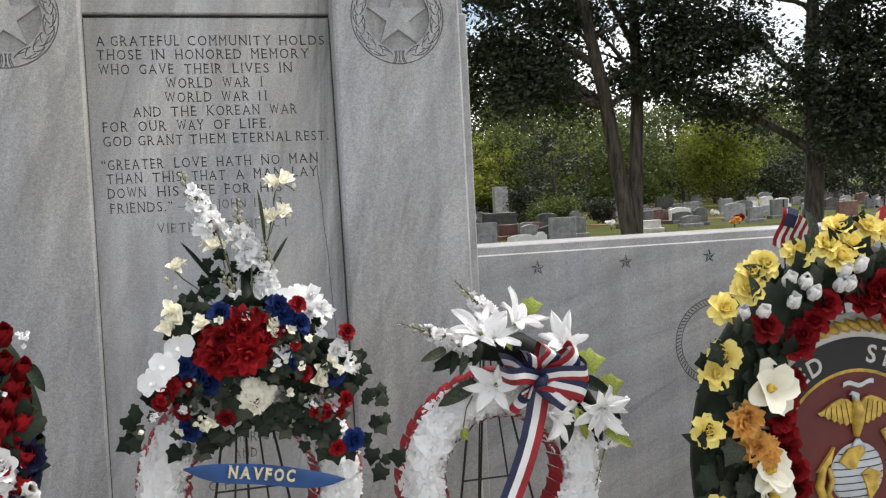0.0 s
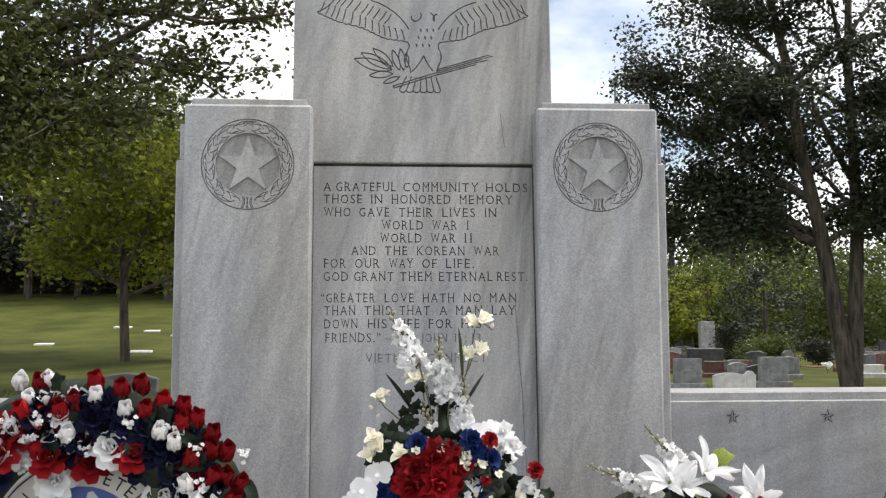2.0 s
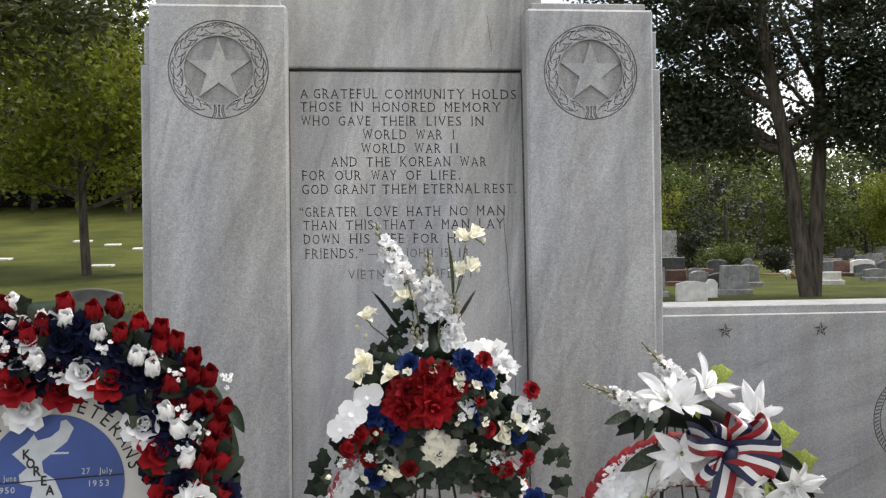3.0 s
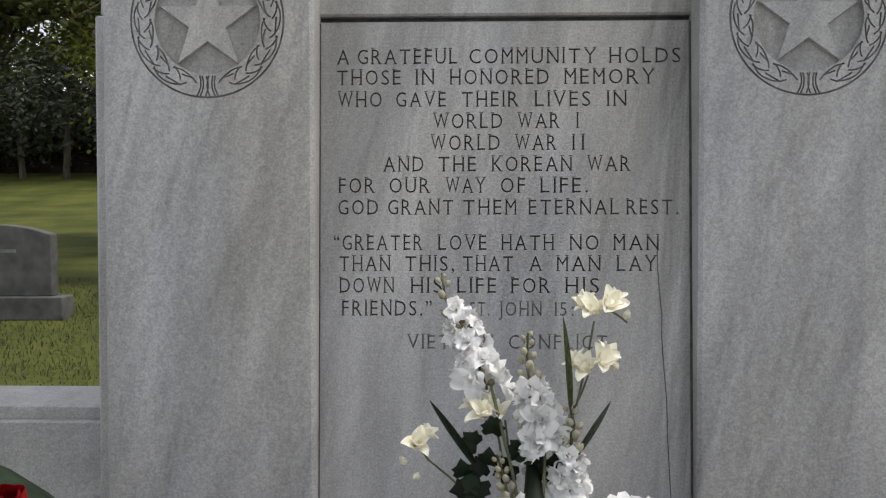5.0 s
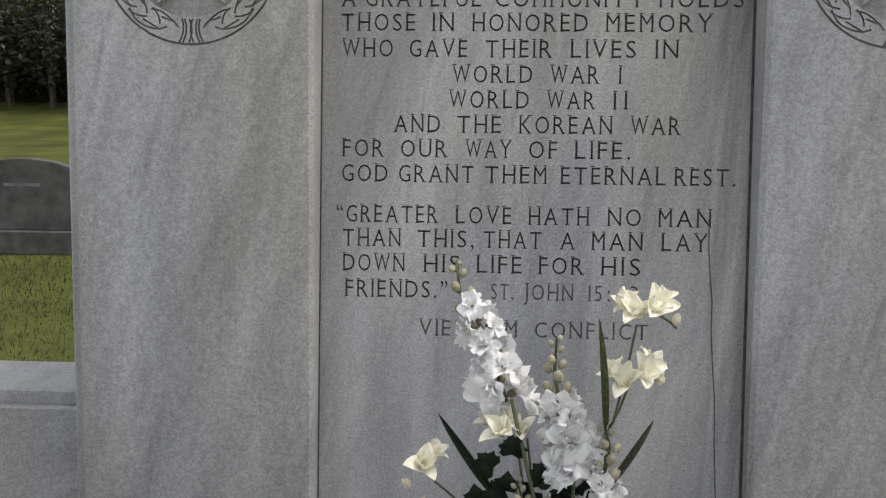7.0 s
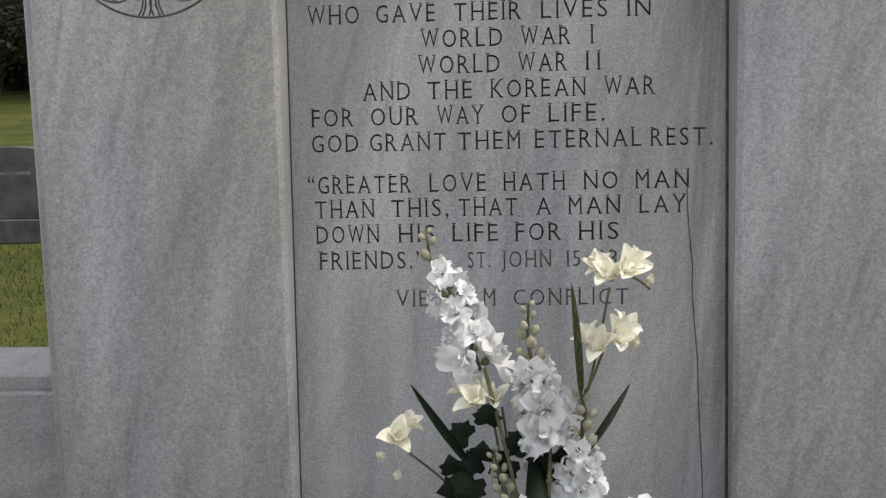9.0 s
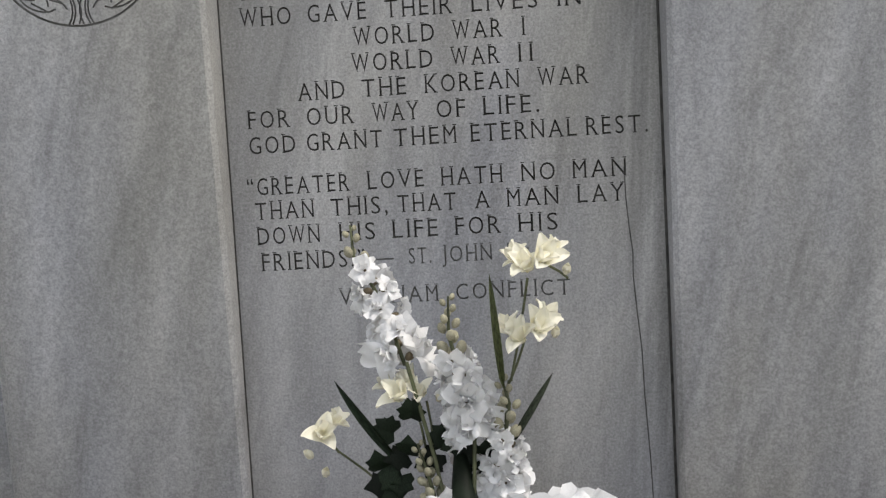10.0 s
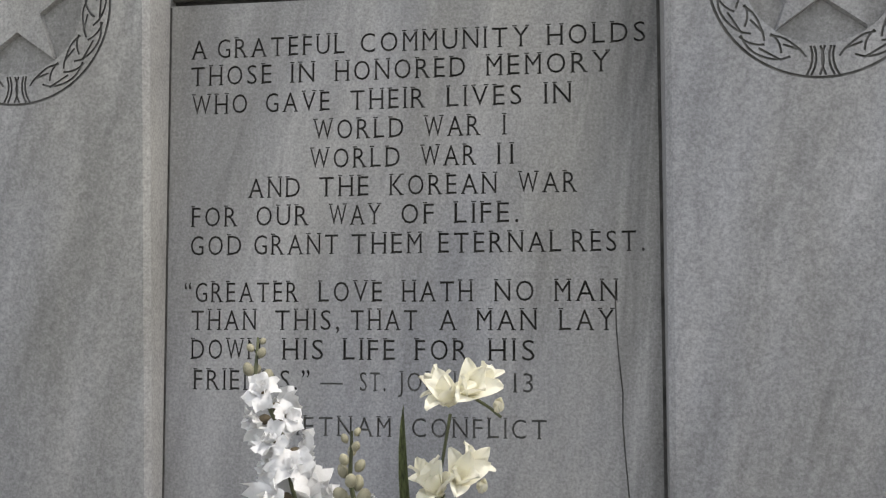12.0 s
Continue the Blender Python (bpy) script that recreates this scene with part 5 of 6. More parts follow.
    for i in range(80):
        a = radians(-70 + 175 * (i + frnd.random()) / 80)
        r = frnd.uniform(0.25, 0.43)
        x, z = r * math.cos(a), r * math.sin(a)
        kind, mat, s = frnd.choice((("rose", NAVY, 0.034), ("tulip", NAVY, 0.036), ("striped", WHITE, 0.03), ("rose", RED, 0.03), ("tulip", WHITE, 0.026), ("floret", WHITE, 0.022)))
        bloom(kind, mat, w, (x, deep(x, z) + 0.012, z), outward(x, z, 0.6, 0.3), s)
    for x, z in breath:
        for k in range(7):
            bloom("floret", WHITE, w, (x + frnd.uniform(-0.018, 0.018), deep(x, z) - 0.035 + frnd.uniform(-0.01, 0.01), z + frnd.uniform(-0.018, 0.018)), outward(x, z), 0.0075, name="small_bloom")
    foliage_round(w, 0.35, 0.10, 240, 0.042, -0.11, (FOLIAGE, FOLIAGE, FOLIAGE_GREY))
    for x, z in ((0.307, 0.303), (0.327, 0.283), (0.237, 0.253), (0.447, 0.193), (0.477, 0.063), (0.277, 0.023), (0.207, 0.403), (0.347, 0.233)):
        a = frnd.uniform(0, 6.28)
        leaf_to("lance", FOLIAGE, w, (x, -0.10, z), (x + 0.075 * math.cos(a), -0.14, z + 0.075 * math.sin(a)), fat=1.1)
    return w


make_map_wreath()
easel("wire easel behind the rose wreath with the map", -0.963, -0.66, 0.85, 1.40)


# ---- yellow, red and white wreath round a service emblem ----
def make_emblem_wreath():
    w = thing("emblem_wreath", "yellow, white and red flower wreath round an emblem disc", "wreath", pose(1.89, -0.75, 0.69))
    st = (0.93, 1.06)
    cover_ring(w, 0.52, 0.09, st)
    disc = part("emblem_disc", Build().prism(disc_of(0.455, 72), -0.04, -0.025), SIGN_WHITE, w, "round board with a red field and gold emblem", pose(-0.03, 0, -0.022))
    part("black_ring", Build().prism(disc_of(0.380, 72), -0.0425, -0.041), SIGN_BLACK, disc)
    part("gold_ring", Build().prism(disc_of(0.280, 72), -0.0440, -0.0425), SIGN_GOLD, disc)
    part("red_field", Build().prism(disc_of(0.270, 72), -0.0455, -0.044), SIGN_RED, disc)
    for k in range(64):
        a = 2 * math.pi * k / 64
        d = Vector((math.cos(a), 0, math.sin(a)))
        t = Vector((-math.sin(a), 0, math.cos(a)))
        c = d * 0.418 + Vector((0, -0.044, 0))
        part("rope_strand", Build().tube([c - t * 0.026 - d * 0.018, c - Vector((0, 0.010, 0)), c + t * 0.026 + d * 0.018], [0.006, 0.015, 0.006], 7), SIGN_GOLD, disc, smooth=True)
    curved_text(disc, "UNITED STATES", [161, 151, 143, 135, 125, 115, 97, 78, 68, 58, 48, 39, 30], 0.302, 0.058, -0.0435, SIGN_WHITE, 0.95, bold=0.022)
    globe = Build()
    for i in range(7):
        r = 0.098 * math.cos(math.pi / 2 * i / 6)
        globe.v += [(r * math.cos(2 * math.pi * j / 28), -0.046 - 0.02 * math.sin(math.pi / 2 * i / 6), -0.05 + r * math.sin(2 * math.pi * j / 28)) for j in range(28)]
    globe.f = [(i * 28 + j, i * 28 + (j + 1) % 28, (i + 1) * 28 + (j + 1) % 28, (i + 1) * 28 + j) for i in range(6) for j in range(28)]
    g = part("globe", globe, SIGN_PALE, disc, "pale globe with gold continents", smooth=True)
    for k in range(7):
        z = -0.12 + 0.023 * k
        half = math.sqrt(max(0.0, 0.097 ** 2 - (z + 0.05) ** 2))
        part("grid_line", Build().tube([(-half + 2 * half * i / 8, -0.0475 - 0.0215 * max(0, 1 - ((2 * i / 8 - 1) ** 2 * half ** 2 + (z + 0.05) ** 2) / 0.0096) ** 0.5, z) for i in range(9)], [0.0016] * 9, 5), SIGN_BLACK, g)
    for land in ([(-0.075, 0.0), (-0.045, 0.035), (0.0, 0.043), (0.02, 0.02), (-0.005, 0.0), (-0.02, -0.03), (-0.045, -0.025)], [(0.0, -0.045), (0.03, -0.03), (0.075, -0.05), (0.06, -0.10), (0.03, -0.135), (0.02, -0.09)]):
        part("continent", Build().prism([(x, z) for x, z in land][::-1], -0.0695, -0.060), SIGN_GOLD, g)
    for s in (-1, 1):
        # a spread wing: arched upper rim, scalloped lower rim, dark lines between its feathers
        upper = [(0.012, 0.135), (0.03, 0.152), (0.055, 0.158), (0.085, 0.146), (0.115, 0.128), (0.142, 0.118)]
        lower = [(0.128, 0.108), (0.117, 0.111), (0.106, 0.096), (0.094, 0.100), (0.083, 0.085), (0.072, 0.090), (0.061, 0.076), (0.050, 0.082), (0.040, 0.070), (0.028, 0.078), (0.012, 0.072)]
        rim = [(s * x, z) for x, z in [(a, c + 0.036) for a, c in upper + lower]]
        wing = part("wing", Build().prism(rim if s < 0 else rim[::-1], -0.056, -0.047), SIGN_GOLD, disc, "gold spread wing")
        for k, (x, z) in enumerate(lower[1::2]):
            part("feather_line", Build().stroke([(s * x, z + 0.036), (s * (0.02 + 0.78 * x), z + 0.058 + 0.012 * k)], 0.0024, -0.0572, -0.055), SIGN_BLACK, wing)
    body = Build().tube([(0, -0.05, 0.07), (0, -0.058, 0.11), (0, -0.06, 0.15), (-0.004, -0.056, 0.185)], [0.010, 0.018, 0.020, 0.011], 12)
    part("eagle_body", body, SIGN_GOLD, disc, smooth=True)
    part("eagle_head", Build().tube([(-0.004, -0.056, 0.183), (-0.005, -0.058, 0.20), (-0.018, -0.058, 0.208), (-0.027, -0.056, 0.203)], [0.011, 0.012, 0.007, 0.002], 10), SIGN_PALE, disc, smooth=True)
    for k in range(5):
        part("tail_feather", Build().tube([(0, -0.055, 0.06), ((k - 2) * 0.012, -0.056, 0.03)], [0.006, 0.007], 6), SIGN_PALE, disc, smooth=True)
    part("streamer", strip([(-0.045 + 0.014 * i, -0.052, 0.234 + 0.006 * math.sin(i * 1.1)) for i in range(9)], (0, 0, 1), 0, 0.014), SIGN_PALE, disc)
    part("anchor", Build().tube([(-0.095, -0.05, 0.025), (-0.125, -0.05, -0.02), (-0.14, -0.05, -0.075), (-0.12, -0.05, -0.13), (-0.06, -0.05, -0.17), (0.02, -0.05, -0.18)], [0.005, 0.012, 0.015, 0.015, 0.015, 0.012], 8), SIGN_GOLD, disc, smooth=True)
    part("anchor_fluke", Build().prism([(-0.15, -0.03), (-0.10, -0.005), (-0.085, 0.045)], -0.058, -0.046), SIGN_GOLD, disc)
    part("anchor_stock", Build().tube([(0.10, -0.05, 0.08), (0.155, -0.05, -0.01)], [0.012, 0.016], 8), SIGN_GOLD, disc, smooth=True)
    part("anchor_rope", Build().tube([(-0.105, -0.055, -0.02), (-0.10, -0.06, -0.06), (-0.115, -0.06, -0.10), (-0.085, -0.06, -0.14), (-0.03, -0.06, -0.165)], [0.008] * 5, 8), SIGN_GOLD, disc, smooth=True)

    yellows = [(-0.250, 0.633), (-0.356, 0.605), (-0.396, 0.577), (-0.417, 0.534), (-0.493, 0.483), (-0.512, 0.350), (-0.543, 0.296), (-0.578, 0.134), (-0.157, 0.650), (-0.080, 0.649), (-0.099, 0.700), (-0.010, 0.695),
               (-0.127, 0.612), (0.07, 0.68), (0.15, 0.66), (0.25, 0.62), (0.36, 0.56), (0.45, 0.47), (0.52, 0.35), (0.56, 0.2), (0.57, 0.0), (-0.57, -0.1), (-0.5, -0.3), (0.5, -0.3)]
    whites = [(-0.303, 0.548), (-0.233, 0.508), (-0.295, 0.486), (-0.129, 0.567), (-0.140, 0.524), (-0.109, 0.526), (-0.071, 0.577), (-0.444, 0.462), (-0.390, 0.467), (-0.25, 0.54), (0.1, 0.57), (0.3, 0.5), (0.42, 0.38)]
    reds = [(-0.382, 0.422), (-0.273, 0.360), (-0.220, 0.427), (-0.178, 0.477), (-0.021, 0.492), (-0.282, 0.245), (-0.316, 0.141), (-0.302, 0.095), (-0.265, -0.027), (-0.256, -0.082), (0.042, 0.460), (0.022, 0.507),
            (-0.26, 0.39), (-0.05, 0.47), (-0.31, 0.19), (-0.29, 0.04), (0.1, 0.46), (0.2, 0.44), (0.33, 0.33), (0.4, 0.2), (0.42, 0.05)]

    def deep(x, z):
        d = (math.hypot(x / st[0], z / st[1]) - 0.52) / 0.17
        return -0.055 - 0.06 * max(0, 1 - d * d)

    for x, z in yellows:
        bloom("rose", YELLOW, w, (x, deep(x, z) - 0.01, z), outward(x, z), 0.042)
    for x, z in whites:
        bloom("tulip", WHITE, w, (x, deep(x, z), z - 0.012), outward(x, z, 0.5, 0.5), 0.042, name="rosebud")
    for i, (x, z) in enumerate(reds):
        bloom("rose", RED, w, (x, deep(x, z), z), outward(x, z), 0.06 if i in (4, 10, 11) else 0.042)
    for x, z, s in ((-0.387, 0.246, 0.085), (-0.386, -0.003, 0.075), (-0.378, -0.085, 0.07)):
        bloom("magnolia", CREAM, w, (x, deep(x, z) - 0.01, z), (0.1, -1, 0.2), s, label="cream magnolia")
        part("stamens", Build().tube([(x, deep(x, z) - 0.015, z), (x + 0.004, deep(x, z) - 0.045, z + 0.006)], [0.016, 0.006], 8), YELLOW_CORE, w, smooth=True)
    for x, z in ((-0.475, 0.154), (-0.413, 0.063), (-0.40, 0.05), (-0.46, 0.17), (-0.43, 0.075)):
        bloom("peony", ORANGE, w, (x, deep(x, z) - 0.01, z), outward(x, z, 0.3), 0.045)
    foliage_round(w, 0.53, 0.13, 360, 0.06, -0.10, (FOLIAGE, FOLIAGE, FOLIAGE_GREY), st)
    foliage_round(w, 0.53, 0.13, 60, 0.11, -0.09, (FOLIAGE, FOLIAGE_GREY), st, "lance")
    # small flags stuck into the top
    flag = part("flag", Build().tube([(-0.247, -0.02, 0.58), (-0.253, -0.03, 0.80)], [0.0025, 0.0025], 8), WIRE, w, "small striped flag on a thin staff")
    for k in range(9):
        pts = [Vector((-0.262 + 0.0125 * k - 0.032 * t + 0.004 * math.sin(6 * t + 0.3 * k), -0.045 - 0.008 * math.sin(5 * t + 0.5 * k), 0.775 - 0.012 * k * 0.6 - 0.115 * t)) for t in [i / 6 for i in range(7)]]
        part("stripe", strip(pts, (1, 0.1, -0.5), 0, 0.0152), RED_RIBBON if k % 2 == 0 else WHITE_RIBBON, flag, smooth=True)
    part("canton", strip([Vector((-0.240 - 0.016 * t, -0.060 - 0.004 * math.sin(5 * t), 0.770 - 0.055 * t)) for t in (0, 0.33, 0.66, 1.0)], (1, 0.2, -0.3), 0, 0.045), NAVY_RIBBON, flag)
    pennant = part("pennant", Build().tube([(0.10, -0.02, 0.58), (0.115, -0.03, 0.80)], [0.0025, 0.0025], 8), WIRE, w, "small red and yellow flag on a thin staff")
    part("cloth", strip([Vector((0.105 - 0.03 * t, -0.05, 0.77 - 0.11 * t + 0.004 * math.sin(6 * t))) for t in [i / 5 for i in range(6)]], (1, 0, 0.5), 0, 0.075), RED_RIBBON, pennant, smooth=True)
    part("edge", strip([Vector((0.068 - 0.03 * t, -0.053, 0.745 - 0.11 * t)) for t in [i / 5 for i in range(6)]], (1, 0, 0.5), 0, 0.018), YELLOW, pennant)
    return w


make_emblem_wreath()
easel("wire easel behind the emblem wreath", 1.89, -0.66, 0.6, 1.35)


# ---- trees ----
def grow(base, height, spread, trunk_r, seed, levels=3, lean=(0, 0), fork=0.35, arms=6, up=0.55, aims=(), twig=1.6):
    """Limbs of a tree: the wood as one Build, and the points where its twigs end."""
    rnd = random.Random(seed)
    wood, tips = Build(), []

    def limb(start, way, length, r, level):
        n = 5
        pts, radii = [Vector(start)], [r]
        d = Vector(way).normalized()
        for i in range(n):
            d = (d + Vector((rnd.uniform(-1, 1), rnd.uniform(-1, 1), rnd.uniform(-0.5, 0.7))) * (0.10 if level == 0 else 0.22)).normalized()
            pts.append(pts[-1] + d * length / n)
            radii.append(r * (1 - 0.62 * (i + 1) / n))
        wood.tube(pts, radii, 8 if level < 2 else 4, caps=False)
        if level >= levels:
            tips.extend(pts[2:])
            return
        if level == 0 and aims:
            for tx, ty, tz in aims:
                reach_to(pts, radii, Vector(start) + Vector((tx, ty, tz)))
            return
        count = arms if level == 0 else 4
        for k in range(count):
            t = fork + (1 - fork) * (k + 0.6) / count if level == 0 else rnd.uniform(0.35, 1.0)
            i = min(n - 1, int(t * n))
            p = pts[i].lerp(pts[i + 1], t * n - i)
            a = 2 * math.pi * (k * 0.382 + rnd.random() * 0.25) + level
            out = Vector((math.cos(a), math.sin(a), 0))
            way2 = (out * (1.0 if level == 0 else 0.9) + Vector((0, 0, up * (0.4 + t) if level == 0 else rnd.uniform(-0.35, 0.6))) + d * 0.45).normalized()
            limb(p, way2, (spread if level == 0 else length * 0.55) * rnd.uniform(0.75, 1.1), radii[i] * 0.55, level + 1)
        if level > 0:
            tips.append(pts[-1])

    def reach_to(stem, stem_r, target):
        """A main limb that leaves the stem below its target and bows up to it, with twigs along it."""
        low = max(fork * height, target.z - 0.55 * math.hypot(target.x - stem[0].x, target.y - stem[0].y))
        i = max(1, min(len(stem) - 2, int(low / height * 5)))
        p = stem[i].lerp(stem[i + 1], min(1, max(0, low / height * 5 - i)))
        way = target - p
        n = 8
        pts = [p]
        for k in range(1, n + 1):
            t = k / n
            q = p + way * t + Vector((rnd.uniform(-1, 1), rnd.uniform(-1, 1), rnd.uniform(-0.7, 0.7))) * 0.045 * way.length
            q.z += 0.10 * way.length * math.sin(math.pi * t) * rnd.uniform(0.3, 1.3)
            pts.append(q)
        r = min(stem_r[i] * 0.62, 0.03 + 0.022 * way.length)
        wood.tube(pts, [r * (1 - 0.8 * k / n) for k in range(n + 1)], 7, caps=False)
        for k in range(3 + int(2.2 * way.length)):
            t = rnd.uniform(0.3, 1.0)
            j = min(n - 1, int(t * n))
            q = pts[j].lerp(pts[j + 1], t * n - j)
            d = (way.normalized() * 0.7 + Vector((rnd.gauss(0, 1), rnd.gauss(0, 1), rnd.gauss(0, 0.45)))).normalized()
            limb(q, d, twig * rnd.uniform(0.5, 1.1), r * (1 - 0.8 * t) * 0.5 + 0.006, levels)
        tips.append(pts[-1])

    limb(base, (lean[0], lean[1], 1), height, trunk_r, 0)
    return wood, tips


def leaves(points, count, size, cloud, seed, droop=0.25, floor=None):
    """Many folded leaves strewn round the given points."""
    rnd = np.random.default_rng(seed)
    pts = np.array([tuple(p) for p in points])
    c = pts[rnd.integers(0, len(pts), count)] + rnd.normal(0, 1, (count, 3)) * cloud * np.array([1, 1, 0.75])
    if floor is not None:
        c = c[c[:, 2] > floor]
        count = len(c)
    a = rnd.normal(0, 1, (count, 3))
    a[:, 2] = a[:, 2] * 0.5 - droop
    a /= np.linalg.norm(a, axis=1, keepdims=True)
    s = np.cross(a, rnd.normal(0, 1, (count, 3)))
    s /= np.linalg.norm(s, axis=1, keepdims=True)
    ln = size * rnd.uniform(0.6, 1.25, (count, 1))
    nrm = np.cross(a, s)
    v = np.stack([c - a * ln / 2, c + s * ln * 0.3 + nrm * ln * 0.08, c + a * ln / 2, c - s * ln * 0.3 + nrm * ln * 0.08], 1).reshape(-1, 3)
    me = bpy.data.meshes.new("crown")
    f = np.arange(count * 4).reshape(-1, 4)
    me.from_pydata(v.tolist(), [], f.tolist())
    me.update()
    return me


def make_tree(label, x, y, height, spread, trunk_r, seed, count, size, cloud, mat, arms=7, fork=0.35, lean=(0, 0), up=0.55, levels=3, floor=None, z=None, second=None, aims=(), twig=1.6):
    gz = ground_z(x, y) - 0.1 if z is None else z
    tree = thing("tree", label, "tree", pose(x, y, gz))
    wood, tips = grow((0, 0, 0), height, spread, trunk_r, seed, levels, lean, fork, arms, up, aims, twig)
    if second:
        # a twin stem that parts from the first
        wood2, tips2 = grow((0.1, 0, 0), height, spread, trunk_r * 0.9, seed + 5, levels, second, fork, arms, up)
        wood.add(wood2.v, wood2.f)
        tips += tips2
    part("trunk", wood, BARK, tree, smooth=True)
    part("crown", leaves(tips, count, size, cloud, seed + 1, floor=floor), mat, tree)
    return tree


def aside(view, spots):
    """Limb ends given as reach to one side, depth and height, for a tree seen along a bearing."""
    c, q = math.cos(radians(view)), math.sin(radians(view))
    return [(-c * a + q * d, q * a + c * d, z) for a, d, z in spots]


make_tree("young broad tree with yellow-green leaves on the lawn", -6.55, 21.5, 5.9, 2.9, 0.13, 3, 21000, 0.18, 0.36, LEAF_LIGHT, arms=19, fork=0.27, up=-0.12, floor=1.45, levels=2)
make_tree("large shade tree with dark leaves over the lawn", -10.6, 15.5, 9.5, 5.0, 0.30, 61, 25000, 0.145, 0.30, LEAF_SHADE, fork=0.4, lean=(0.1, 0), twig=1.5,
          aims=[(8.6, -1.5, 7.2), (7.6, -1.0, 5.9), (6.4, -2.0, 4.9), (5.0, -1.0, 4.5), (9.0, 0.0, 8.3), (5.6, 0.0, 7.4), (3.6, -1.5, 6.0), (3.0, 0.0, 8.2), (7.0, 1.0, 9.2), (2.2, -2.0, 4.8), (4.4, 1.5, 5.6), (6.6, 1.2, 6.6), (4.6, -2.2, 9.0), (1.2, 1.0, 9.6), (-2.5, 1.0, 7.5), (-3.0, -1.5, 6.0)])
make_tree("tall oak with a forked trunk and dense dark leaves", 13.9, 25.0, 12.5, 5.0, 0.30, 11, 60000, 0.17, 0.36, LEAF_DARK, fork=0.36, lean=(-0.15, 0), second=(0.10, 0.03), arms=7, up=0.35, levels=2, twig=1.9,
          aims=aside(26, [(5.6, 0, 5.0), (4.6, 1, 6.8), (5.4, 0, 8.8), (3.2, -1, 4.7), (3.6, 1, 10.4), (2.2, 0, 7.6), (1.4, -1, 11.6), (-1.4, 1, 9.0), (-2.6, 0, 11.0), (0.4, 0, 13.0), (4.0, -1, 12.0), (4.2, 0, 5.6), (2.6, 1.5, 9.2), (5.8, 1, 7.2), (6.2, 0, 10.6), (-0.6, -1.5, 7.4), (2.0, -1, 13.4), (-2.8, 0, 5.8), (-1.8, 1, 6.4)]))
make_tree("spreading dark tree with long low limbs", 18.4, 22.0, 11.0, 5.6, 0.31, 23, 60000, 0.17, 0.38, LEAF_DARK, fork=0.16, lean=(0.06, 0), twig=1.7,
          aims=aside(36, [(4.7, 0, 5.3), (3.7, 0, 6.9), (2.4, 1, 8.4), (-1.2, 0, 3.6), (-2.6, 0, 4.4), (-3.2, 1, 6.6), (-1.2, -1, 8.6), (0.8, 0, 9.6), (-4.2, 0, 8.8), (-2.0, 0, 10.6), (0.4, 1, 11.4), (-1.8, -1, 2.7), (-3.4, 0, 2.9), (-4.6, 0, 4.8), (-0.6, 0, 6.0), (-2.4, 1, 7.6), (-5.2, 0, 6.8), (-0.2, -1, 4.6), (3.0, 0, 10.2), (-3.2, -1, 5.4)]))


def woods(name, label, spots, seed, count, size, mat, lift=0.06, cloud=1.35):
    """A far stand of trees: trunks and leafy heads, as stuff."""
    rnd = random.Random(seed)
    points, wood = [], Build()
    for x, y, h, r in spots:
        z = ground_z(x, y)
        wood.tube([(x, y, z - 0.3), (x + rnd.uniform(-0.3, 0.3), y, z + h * 0.7)], [0.02 * h + 0.06, 0.02 * h], 6, caps=False)
        for _ in range(46):
            a, e = rnd.uniform(0, 2 * math.pi), math.asin(rnd.uniform(-1, 1))
            q = r * rnd.uniform(0.7, 1.1)
            points.append((x + q * math.cos(a) * math.cos(e), y + q * math.sin(a) * math.cos(e), z + h * (lift + (1 - lift) / 2) + h * (1 - lift) / 2 * math.sin(e) * rnd.uniform(0.7, 1.08)))
    ob = thing(name, label, "woods", kind="stuff")
    part("trunks", wood, BARK, ob)
    part("foliage", leaves(points, count, size, size * cloud, seed, droop=0.1), mat, ob)
    return ob


rnd = random.Random(5)
spots = [(rnd.uniform(-48, -3), rnd.uniform(49, 62), rnd.uniform(6.5, 9.5), rnd.uniform(2.8, 4.0)) for _ in range(40)]
spots += [(-47 + 2.3 * i + rnd.uniform(-0.6, 0.6), 44.5 + rnd.uniform(-0.6, 1.2), rnd.uniform(6, 8.5), rnd.uniform(2.6, 3.4)) for i in range(21)]
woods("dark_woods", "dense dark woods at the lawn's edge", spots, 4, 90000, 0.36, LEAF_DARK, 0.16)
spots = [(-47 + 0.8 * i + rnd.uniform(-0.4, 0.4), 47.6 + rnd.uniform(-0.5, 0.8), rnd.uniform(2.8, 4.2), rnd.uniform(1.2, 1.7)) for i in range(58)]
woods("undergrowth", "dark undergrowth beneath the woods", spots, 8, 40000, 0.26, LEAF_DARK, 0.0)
# the sunlit look of this stand is in its paler leaf colour
spots = [(rnd.uniform(15, 34), rnd.uniform(72, 90), rnd.uniform(5, 7), rnd.uniform(2.8, 4.2)) for _ in range(20)]
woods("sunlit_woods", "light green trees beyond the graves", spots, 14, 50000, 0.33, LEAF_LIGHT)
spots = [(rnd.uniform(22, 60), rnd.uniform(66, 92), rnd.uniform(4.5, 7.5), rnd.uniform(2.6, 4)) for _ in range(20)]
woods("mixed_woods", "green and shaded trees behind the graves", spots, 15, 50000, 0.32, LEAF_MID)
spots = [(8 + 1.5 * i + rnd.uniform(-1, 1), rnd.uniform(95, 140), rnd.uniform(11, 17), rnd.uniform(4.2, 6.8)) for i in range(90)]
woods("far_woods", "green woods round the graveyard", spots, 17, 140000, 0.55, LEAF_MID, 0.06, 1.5)
